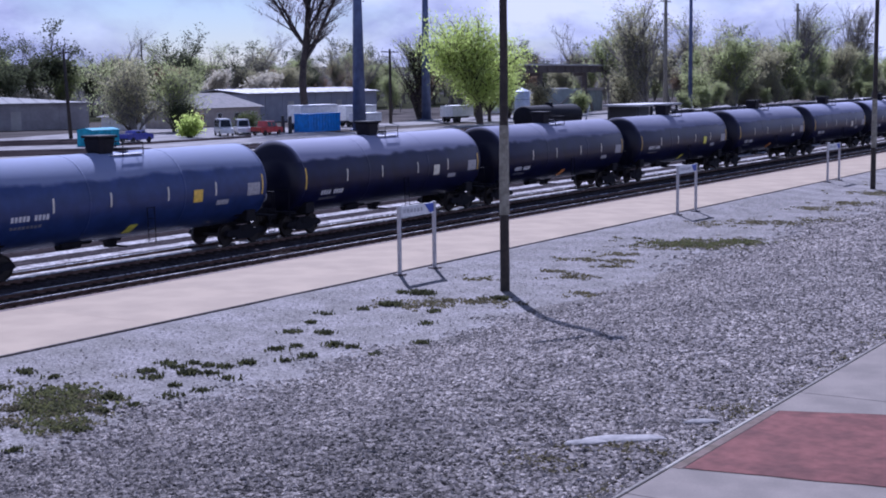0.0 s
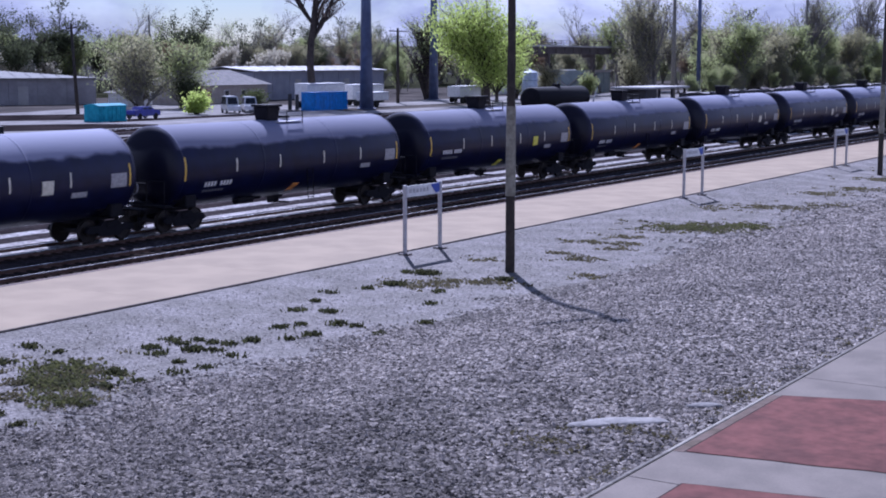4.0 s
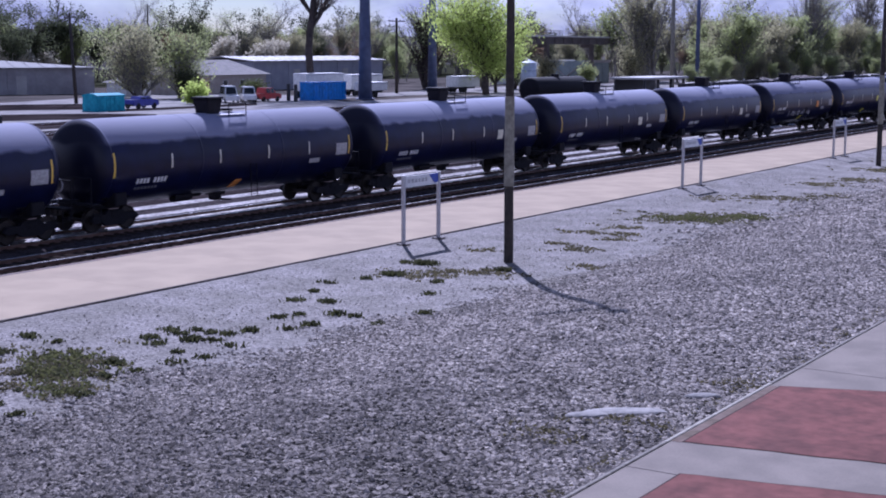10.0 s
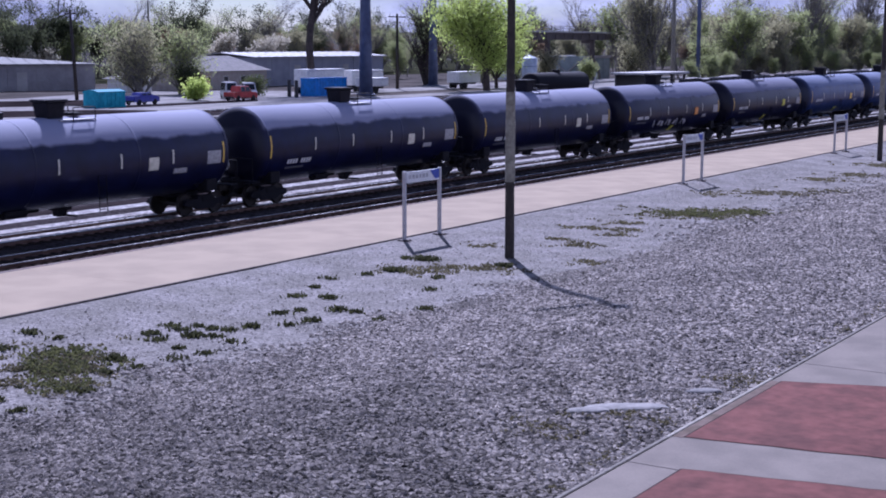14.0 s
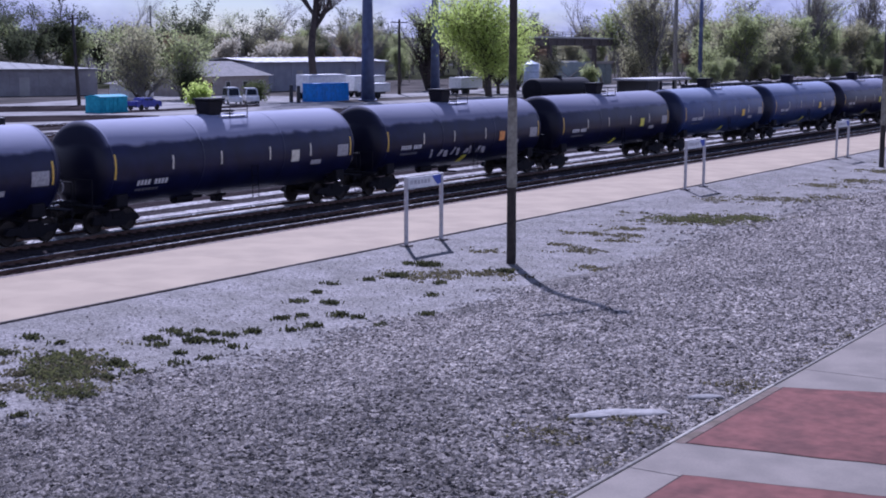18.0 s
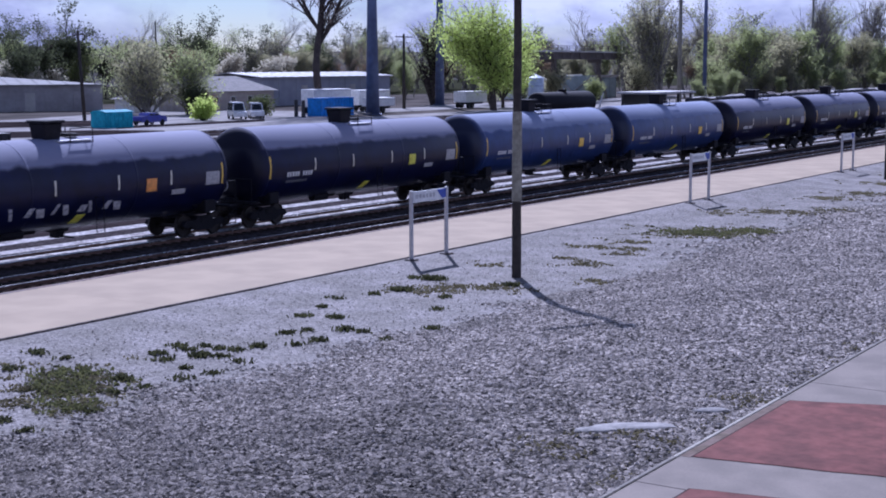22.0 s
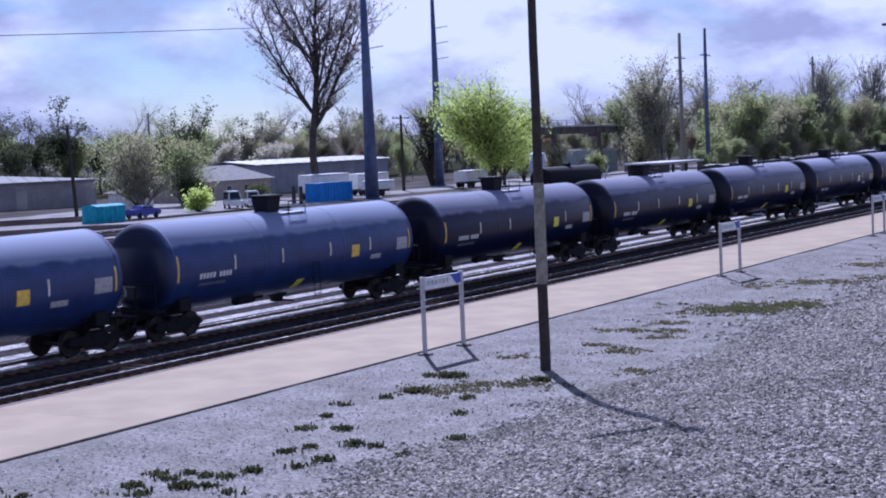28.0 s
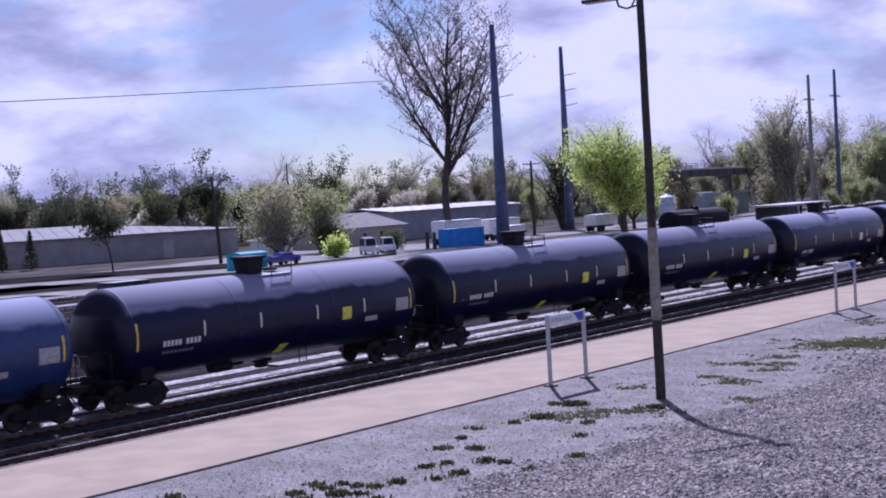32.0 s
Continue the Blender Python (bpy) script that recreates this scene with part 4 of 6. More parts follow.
# ---------------------------------------------------------------- yard, buildings and vehicles
def wagon(x, y, length, top, label, paint, cargo, heap):
    """A standing open gondola with ribbed sides."""
    w = thing("gondola_wagon", label, "railway wagon", "standing wagons", pose(x, y, 0.15))
    h = length / 2
    body = B()
    box(body, -h + 0.4, -1.5, 1.15, h - 0.4, -1.42, top - 0.15)
    box(body, -h + 0.4, 1.42, 1.15, h - 0.4, 1.5, top - 0.15)
    box(body, -h + 0.4, -1.42, 1.15, -h + 0.48, 1.42, top - 0.15)
    box(body, h - 0.48, -1.42, 1.15, h - 0.4, 1.42, top - 0.15)
    box(body, -h + 0.48, -1.42, 1.1, h - 0.48, 1.42, 1.2)
    b = part("body", body, paint, w)
    n = int(length / 1.3)
    for i in range(n):
        u = -h + 0.6 + (length - 1.2) * i / (n - 1)
        part("rib", box(B(), u - 0.05, -1.6, 1.15, u + 0.05, -1.502, top - 0.17), paint, b)
    part("top_rail", box(B(), -h + 0.38, -1.58, top - 0.148, h - 0.38, -1.4, top, 0.015), paint, w)
    nx, ny = int(length * 1.6), 7
    grid = [(-h + 0.5 + (length - 1.0) * i / nx, -1.4 + 2.8 * j / ny) for i in range(nx + 1) for j in range(ny + 1)]
    verts = [(u, v, top - 0.28 + 0.5 * heap * (1 - (v / 1.5) ** 2) * (0.5 + 0.9 * noise.noise((u * 0.35 + x, v * 0.4, 2))) + 0.22 * heap * noise.noise((u * 1.7 + x, v * 1.9, 7))) for u, v in grid]
    faces = [(i * (ny + 1) + j, (i + 1) * (ny + 1) + j, (i + 1) * (ny + 1) + j + 1, i * (ny + 1) + j + 1) for i in range(nx) for j in range(ny)]
    raw("load", verts, faces, cargo, w)
    for s in (-1, 1):
        truck(w, s * (h - 2.2))
    return w


for i, gx in enumerate((127, 143.5, 160, 176.5, 193, 209.5)):
    if i % 3 == 1:
        wagon(gx, 9.2, 15.6, 4.1, "dark gondola wagon heaped with rusty scrap on a yard track", M_DARKMETAL, M_SCRAP, 1.0)
    else:
        wagon(gx, 9.2, 15.6, 4.1, "dark gondola wagon with a pale lumpy load on a yard track", M_DARKMETAL, M_RUBBLE, 0.7)


def standing_tank(x, y):
    w = thing("standing_tank_car", "short black tank car standing on a far yard track", "tank car", "standing wagons", pose(x, y, 0.15))
    prof = [(-6.2 - 0.5 * math.cos(math.pi / 2 * k / 6), 1.35 * math.sin(math.pi / 2 * k / 6)) for k in range(7)]
    prof += [(-u, r) for u, r in prof[::-1]]
    part("tank", lathe(B(), prof, 36), M_FRAME, w, smooth=True, at=Matrix.Translation((0, 0, 2.35)))
    part("valve_housing", rod(B(), (0, 0, 3.6), (0, 0, 4.0), 0.5), M_FRAME, w)
    part("frame", box(B(), -7.2, -0.4, 0.8, 7.2, 0.4, 1.15, 0.02), M_FRAME, w)
    part("ladder_frame", rod(rod(B(), (6.5, -1.3, 1.0), (8.3, -1.3, 3.4), 0.06), (7.4, -1.3, 0.8), (7.4, -1.3, 2.4), 0.06), M_GRATING, w)
    for s in (-1, 1):
        truck(w, s * 5.0)
    return w


standing_tank(151.0, 40)


def hut(x, y, w, d, h, label, wall, roof, over=0.4):
    b = thing("canopy_shed", label, "shed", "", pose(x, y, 0))
    part("roof", box(B(), -w / 2 - over, -d / 2 - over, h - 0.25, w / 2 + over, d / 2 + over, h, 0.03), roof, b)
    for u in (-w / 2, -w / 6, w / 6, w / 2):
        part("post", box(B(), u - 0.12, -d / 2, 0, u + 0.12, -d / 2 + 0.24, h - 0.252), wall, b)
    part("back_wall", box(B(), -w / 2, d / 2 - 0.2, 0, w / 2, d / 2, h - 0.252), wall, b)
    return b


hut(156, 30, 11, 4, 3.9, "low open shed with a pale flat roof beside the yard track", M_DARKMETAL, M_ROOFPALE)


def hall(name, x0, x1, y0, y1, h, ridge, wall, roof, label, bays=8, turn=0.0, doors=(), hip=0.0):
    """A sheet-metal hall: ribbed front wall in bays, end walls, a low-pitched roof with eaves."""
    cx = (x0 + x1) / 2
    b = thing(name, label, "building", "", pose(cx, y0, 0, 0, 0, turn))
    w, d = x1 - x0, y1 - y0
    for i in range(bays):
        u0, u1 = -w / 2 + w * i / bays, -w / 2 + w * (i + 1) / bays
        bay = part("wall_bay", box(B(), u0, 0, 0, u1 - 0.06, 0.25, h), wall, b)
        part("pilaster", box(B(), u1 - 0.10, -0.08, 0, u1 + 0.04, -0.002, h - 0.02), wall, bay)
        if i in doors:
            part("door", box(B(), u0 + w / bays * 0.3, -0.06, 0, u0 + w / bays * 0.65, -0.004, h * 0.72), M_ROOFPALE, bay, "pale roll-up door")
    for u in (-w / 2, w / 2):
        part("end_wall", box(B(), u - 0.1, 0.26, 0, u + 0.1, d, h), wall, b)
    part("back_wall", box(B(), -w / 2 + 0.11, d - 0.2, 0, w / 2 - 0.11, d, h), wall, b)
    bm = B()
    o = 0.5
    vs = [(-w / 2 - o, -o, h), (w / 2 + o, -o, h), (w / 2 + o - hip, d / 2, ridge), (-w / 2 - o, d / 2, ridge), (-w / 2 - o, d + o, h), (w / 2 + o, d + o, h)]
    lo = [bm.verts.new(v) for v in vs]
    hi = [bm.verts.new((v[0], v[1], v[2] + 0.18)) for v in vs]
    for q in (hi, [lo[1], lo[0], lo[3], lo[2], lo[5], lo[4]]):
        bm.faces.new((q[0], q[1], q[2], q[3]))
        bm.faces.new((q[3], q[2], q[5], q[4]))
        if hip:
            bm.faces.new((q[1], q[5], q[2]))
    for i, j in ((0, 1), (1, 5), (5, 4), (4, 3), (3, 0)) if hip else ((0, 1), (1, 2), (2, 5), (5, 4), (4, 3), (3, 0)):
        bm.faces.new((lo[i], lo[j], hi[j], hi[i]))
    bmesh.ops.recalc_face_normals(bm, faces=bm.faces)
    r = part("roof", bm, roof, b)
    for i in range(bays * 2):
        u = -w / 2 + w * (i + 0.5) / (bays * 2)
        up = 1.0 if not hip else min(1.0, (w / 2 + o - u) / hip)
        a, c = Vector((u, -o, h + 0.2)), Vector((u, -o + (d / 2 + o) * up, h + (ridge - h) * up + 0.2))
        part("roof_seam", rod(B(), a, c, 0.04, None, 4), roof, r)
    return b


hall("warehouse", 124.9, 159.8, 132.4, 154.4, 3.9, 5.6, M_METALWALL, mat("dull_metal_roof", (0.25, 0.245, 0.24), (0.19, 0.187, 0.182), rough=0.75, scale=14, fine=2, fine_amount=0.14, spec=0.15), "long low grey metal warehouse with a pale roof beyond the yard", 8, turn=-28.4, doors=(5,), hip=22.0)
hall("side_shed", 112.8, 126.4, 144.9, 156.9, 3.1, 3.9, M_METALWALL, M_SHINGLE, "low dull grey shed with a pale door beside the warehouse", 4, turn=-28.4, doors=(2,))
hall("white_roofed_hall", 186, 223.5, 116, 130, 4.8, 5.5, mat("blue_grey_wall", (0.30, 0.31, 0.36), (0.24, 0.25, 0.3), scale=10), M_ROOFPALE, "low blue-grey hall with a white roof behind the trees", 8, doors=(2, 5))
hall("side_hall", 60, 80, 96, 110, 4.4, 5.2, M_METALWALL, M_SHINGLE, "dark grey shed with pale doors at the yard's end", 4, doors=(2,))


def house(x, y, w, d, h, ridge, label, roof=M_SHINGLE, wall=M_SIDING):
    b = thing("house", label, "house", "houses beyond the yard", pose(x, y, 0))
    part("wall", box(B(), -w / 2, 0, 0, w / 2, d, h), wall, b)
    bm = B()
    o = 0.6
    base = [(-w / 2 - o, -o), (w / 2 + o, -o), (w / 2 + o, d + o), (-w / 2 - o, d + o)]
    e = [bm.verts.new((u, v, h + 0.003)) for u, v in base]
    p = [bm.verts.new((-w / 2 + d * 0.45, d / 2, ridge)), bm.verts.new((w / 2 - d * 0.45, d / 2, ridge))]
    bm.faces.new((e[0], e[1], p[1], p[0]))
    bm.faces.new((e[2], e[3], p[0], p[1]))
    bm.faces.new((e[1], e[2], p[1]))
    bm.faces.new((e[3], e[0], p[0]))
    bm.faces.new(e[::-1])
    part("roof", bm, roof, b)
    for i in range(max(2, int(w / 4))):
        u = -w / 2 + w * (i + 0.5) / max(2, int(w / 4))
        win = part("window", box(B(), u - 0.55, -0.05, 1.0, u + 0.55, -0.004, 2.1), M_WHITE, b)
        part("pane", box(B(), u - 0.47, -0.065, 1.08, u + 0.47, -0.052, 2.02), M_GLASS, win)
    return b


house(172, 110, 20, 9, 2.9, 5.2, "low house with a wide grey hip roof among shrubs")
house(154.5, 111.5, 5, 4, 2.0, 2.9, "small pale shed half hidden by a budding tree", wall=M_WHITE)
house(100, 150, 12, 8, 3.2, 6.8, "pale gabled house behind the warehouse roof", roof=M_ROOFPALE)
house(255, 100, 9, 7, 3.0, 5.4, "white house with a pale roof behind the lime tree", roof=M_ROOFPALE, wall=M_WHITE)


def container(x, y, w, d, h, paint, label, turn=0.0, lid=False):
    c = thing("container", label, "container", "", pose(x, y, 0, 0, 0, turn))
    part("floor_frame", box(B(), -w / 2, -d / 2, 0, w / 2, d / 2, 0.16), paint, c)
    body = part("body", box(B(), -w / 2 + 0.04, -d / 2 + 0.04, 0.162, w / 2 - 0.04, d / 2 - 0.04, h - 0.12), paint, c)
    n = int(w / 0.6)
    for i in range(n):
        u = -w / 2 + 0.2 + (w - 0.4) * i / (n - 1)
        part("rib", box(B(), u - 0.09, -d / 2 - 0.02, 0.17, u + 0.09, -d / 2 + 0.038, h - 0.13), paint, body)
    part("top_rail", box(B(), -w / 2, -d / 2 - 0.03, h - 0.118, w / 2, d / 2 + 0.03, h, 0.02), paint, c)
    if lid:
        bm = B()
        n = 8
        arc = [(-d / 2 + d * i / n, h + 0.003 + 0.22 * math.sin(math.pi * i / n)) for i in range(n + 1)]
        rows = [[bm.verts.new((u, y_, z_)) for y_, z_ in arc] for u in (-w / 2, w / 2)]
        for i in range(n):
            bm.faces.new((rows[0][i], rows[1][i], rows[1][i + 1], rows[0][i + 1]))
        bm.faces.new(rows[0])
        bm.faces.new(rows[1][::-1])
        bm.faces.new((rows[0][0], rows[0][n], rows[1][n], rows[1][0]))
        part("cover", bm, paint, c, "low rounded cover")
    return c


container(159.4, 81, 7.6, 2.4, 2.5, M_BLUEBOX, "bright blue shipping container beside the steel pole")
container(116.0, 79, 4.3, 2.4, 1.8, M_TEALBOX, "teal roll-off bin with a low rounded cover in the yard", lid=True)
container(79.6, 56.5, 4.0, 2.2, 1.4, M_DARKMETAL, "dark open bin standing between the yard tracks")


def vehicle(name, x, y, w, h, paint, label, turn=0.0, cab=0.45, lightbox=False):
    """A van or pickup with body, cabin, glass, lamps and four wheels."""
    v = thing(name, label, "vehicle", "", pose(x, y, 0, 0, 0, turn))
    body = B()
    prof = [(-w / 2, 0.35), (w / 2, 0.35), (w / 2, 0.85), (w / 2 - 0.15, 1.0), (w / 2 - w * 0.2, 1.08), (-w / 2, 1.08)]
    a = [body.verts.new((u, -0.9, z)) for u, z in prof]
    b = [body.verts.new((u, 0.9, z)) for u, z in prof]
    body.faces.new(a)
    body.faces.new(b[::-1])
    for i in range(len(prof)):
        j = (i + 1) % len(prof)
        body.faces.new((a[i], b[i], b[j], a[j]))
    bmesh.ops.recalc_face_normals(body, faces=body.faces)
    bmesh.ops.bevel(body, geom=list(body.edges), offset=0.06, segments=2, affect="EDGES")
    part("body", body, paint, v)
    c0, c1 = (-w / 2 + 0.05, w / 2 - w * 0.2) if lightbox else (-w / 2 + w * (0.5 - cab / 2), w / 2 - w * 0.22)
    cabin = B()
    a = [cabin.verts.new(p) for p in ((c0, -0.85, 1.083), (c1, -0.85, 1.083), (c1, 0.85, 1.083), (c0, 0.85, 1.083), (c0 + 0.12, -0.72, h), (c1 - 0.5, -0.72, h), (c1 - 0.5, 0.72, h), (c0 + 0.12, 0.72, h))]
    for f in ((0, 1, 5, 4), (1, 2, 6, 5), (2, 3, 7, 6), (3, 0, 4, 7), (4, 5, 6, 7), (3, 2, 1, 0)):
        cabin.faces.new([a[i] for i in f])
    bmesh.ops.recalc_face_normals(cabin, faces=cabin.faces)
    bmesh.ops.bevel(cabin, geom=list(cabin.edges), offset=0.06, segments=2, affect="EDGES")
    cb = part("cabin", cabin, paint, v)
    n = 3 if lightbox else 2
    for i in range(n):
        u0 = c0 + 0.25 + (c1 - 0.55 - c0) * i / n
        u1 = u0 + (c1 - 0.55 - c0) / n - 0.15
        bm = B()
        zz = (1.15, h - 0.12)
        ys = [-0.85 + 0.13 * (z - 1.083) / (h - 1.083) - 0.012 for z in zz]
        q = [bm.verts.new((u, yy + dy, z)) for dy in (0, 0.02) for u, yy, z in ((u0, ys[0], zz[0]), (u1, ys[0], zz[0]), (u1, ys[1], zz[1]), (u0, ys[1], zz[1]))]
        bm.faces.new(q[:4])
        bm.faces.new(q[4:][::-1])
        for k in range(4):
            bm.faces.new((q[k], q[(k + 1) % 4], q[4 + (k + 1) % 4], q[4 + k]))
        part("window", bm, M_GLASS, cb)
    bm = B()
    sl = 0.5 / (h - 1.083)
    q = [bm.verts.new((c1 - sl * (z - 1.083) + dx, yy, z)) for dx in (0.014, -0.01) for yy, z in ((-0.68, 1.17), (0.68, 1.17), (0.6, h - 0.14), (-0.6, h - 0.14))]
    bm.faces.new(q[:4])
    bm.faces.new(q[4:][::-1])
    for k in range(4):
        bm.faces.new((q[k], q[(k + 1) % 4], q[4 + (k + 1) % 4], q[4 + k]))
    bmesh.ops.recalc_face_normals(bm, faces=bm.faces)
    part("windshield", bm, M_GLASS, cb)
    for u in (-w / 2 + 0.85, w / 2 - 0.85):
        for s in (-1, 1):
            wh = part("wheel", lathe(B(), [(-0.1, 0), (-0.1, 0.26), (-0.09, 0.34), (0.09, 0.34), (0.1, 0.26), (0.1, 0)], 18), M_RUBBER, v, at=pose(u, s * 0.82, 0.34, 0, 0, 90))
            part("rim", lathe(B(), [(-0.012, 0), (-0.012, 0.2), (0.012, 0.2), (0.012, 0)], 14), M_GRATING, wh, at=Matrix.Translation((-0.102 * s, 0, 0)))
    for s in (-1, 1):
        part("headlight", box(B(), w / 2 - 0.04, s * 0.65 - 0.15, 0.68, w / 2 + 0.03, s * 0.65 + 0.15, 0.84, 0.02), M_LAMPGLASS, v)
    part("bumper", box(B(), -w / 2 - 0.08, -0.85, 0.36, -w / 2 + 0.02, 0.85, 0.56, 0.03), M_DARKMETAL, v)
    return v


vehicle("van", 142.9, 83.8, 4.8, 2.2, M_CARWHITE, "white van parked nose-out on the access road", -128, lightbox=True)
vehicle("van", 146.2, 83.4, 4.8, 2.05, M_CARWHITE, "white van parked nose-out on the access road", -134, lightbox=True)
vehicle("car", 123.4, 80.5, 4.4, 1.45, M_CARBLUE, "dark blue car parked by the yard strip", 2)
PICKUP = vehicle("pickup", 146.2, 79.5, 4.6, 1.85, M_CARRED, "red pickup shown and hidden to fit the camera's view", 0)


def box_trailer(x, y, w, h, label, turn=0.0):
    t = thing("box_trailer", label, "trailer", "white trailers", pose(x, y, 0, 0, 0, turn))
    part("box", box(B(), -w / 2, -1.2, 0.95, w / 2, 1.2, h, 0.04), M_WHITE, t)
    part("chassis", box(B(), -w / 2 + 0.3, -0.5, 0.6, w / 2 - 0.3, 0.5, 0.948), M_DARKMETAL, t)
    part("side_rail", box(B(), -w / 2 + 0.05, -1.24, h - 0.3, w / 2 - 0.05, -1.203, h - 0.05), M_GRATING, t)
    for u in (-w / 2 + 1.0, -w / 2 + 2.1):
        for s in (-1, 1):
            part("wheel", lathe(B(), [(-0.14, 0), (-0.14, 0.5), (0.14, 0.5), (0.14, 0)], 18), M_RUBBER, t, at=pose(u, s * 1.0, 0.5, 0, 0, 90))
    return t


box_trailer(199.5, 83, 6.5, 2.7, "low white box trailer parked behind the lime trees")
box_trailer(167.5, 88, 9, 3.5, "white box trailer parked behind the blue container")
box_trailer(178.0, 88, 8, 3.2, "white box trailer parked near the steel pole")
box_trailer(173.0, 82.5, 5, 2.2, "small white trailer parked near the steel pole")

for bx, by in ((152.0, 80), (154.2, 83)):
    b = thing("bollard", "dark green post beside the access road", "post", "posts beside the road", pose(bx, by, 0))
    part("post", rod(B(), (0, 0, -0.1), (0, 0, 2.2), 0.28, 0.24, 10), M_DARKMETAL, b)
    part("cap", rod(B(), (0, 0, 2.2), (0, 0, 2.28), 0.3, 0.2, 10), M_DARKMETAL, b)

# small buildings under and beside the overpass
hall("depot_shed", 266, 277.5, 95, 103, 4.6, 1.2, M_SHEDTEAL, M_ROOFPALE, "small grey-green shed with a pale roof under the overpass", bays=4)


def storage_tank(x, y, r, h):
    w = thing("storage_tank", "upright pale blue-grey storage tank beside the overpass", "tank", "", pose(x, y, 0))
    part("base", rod(B(), (0, 0, 0), (0, 0, 0.25), r + 0.15, sides=24), M_CONCRETE, w)
    part("shell", rod(B(), (0, 0, 0.252), (0, 0, h), r, sides=24), M_TANKPALE, w, smooth=True)
    part("roof", rod(B(), (0, 0, h + 0.003), (0, 0, h + 0.5), r + 0.05, 0.15, 24), M_TANKPALE, w)
    for z in (h * 0.35, h * 0.7):
        part("band", rod(B(), (0, 0, z), (0, 0, z + 0.08), r + 0.03, sides=24), M_STEELBLUE, w)


storage_tank(217.8, 81, 1.3, 4.7)

# overpass beyond the lime tree
M_GIRDER = mat("weathered_girder", (0.11, 0.09, 0.08), (0.07, 0.058, 0.053), rough=0.8, scale=8, fine=2, fine_amount=0.3)
g = thing("overpass", "long brown girder overpass with a pale deck on tall piers", "bridge", "", pose(248, 86, 0, 0, 0, 4))
part("girder", box(B(), -24, -0.3, 7.9, 44, 0.3, 9.2, 0.04), M_GIRDER, g)
part("deck", box(B(), -24, -0.6, 9.203, 44, 3.0, 9.5, 0.04), M_ROOFPALE, g, "pale deck edge")
for u in range(-24, 45, 4):
    part("rail_post", box(B(), u - 0.06, -0.5, 9.503, u + 0.06, -0.38, 10.4), M_GIRDER, g)
for z in (9.95, 10.35):
    part("rail", box(B(), -24, -0.55, z, 44, -0.505, z + 0.08), M_GIRDER, g)
for u in range(-22, 44, 4):
    part("stiffener", box(B(), u - 0.08, -0.42, 7.95, u + 0.08, -0.303, 9.15), M_GIRDER, g)
for u in (-16, 5, 20, 36):
    part("pier", box(B(), u - 0.35, 0.0, 0, u + 0.35, 0.8, 7.898, 0.06), M_GIRDER, g)
    part("pier_cap", box(B(), u - 0.8, -0.1, 7.3, u - 0.353, 2.4, 7.897, 0.05), M_GIRDER, g)


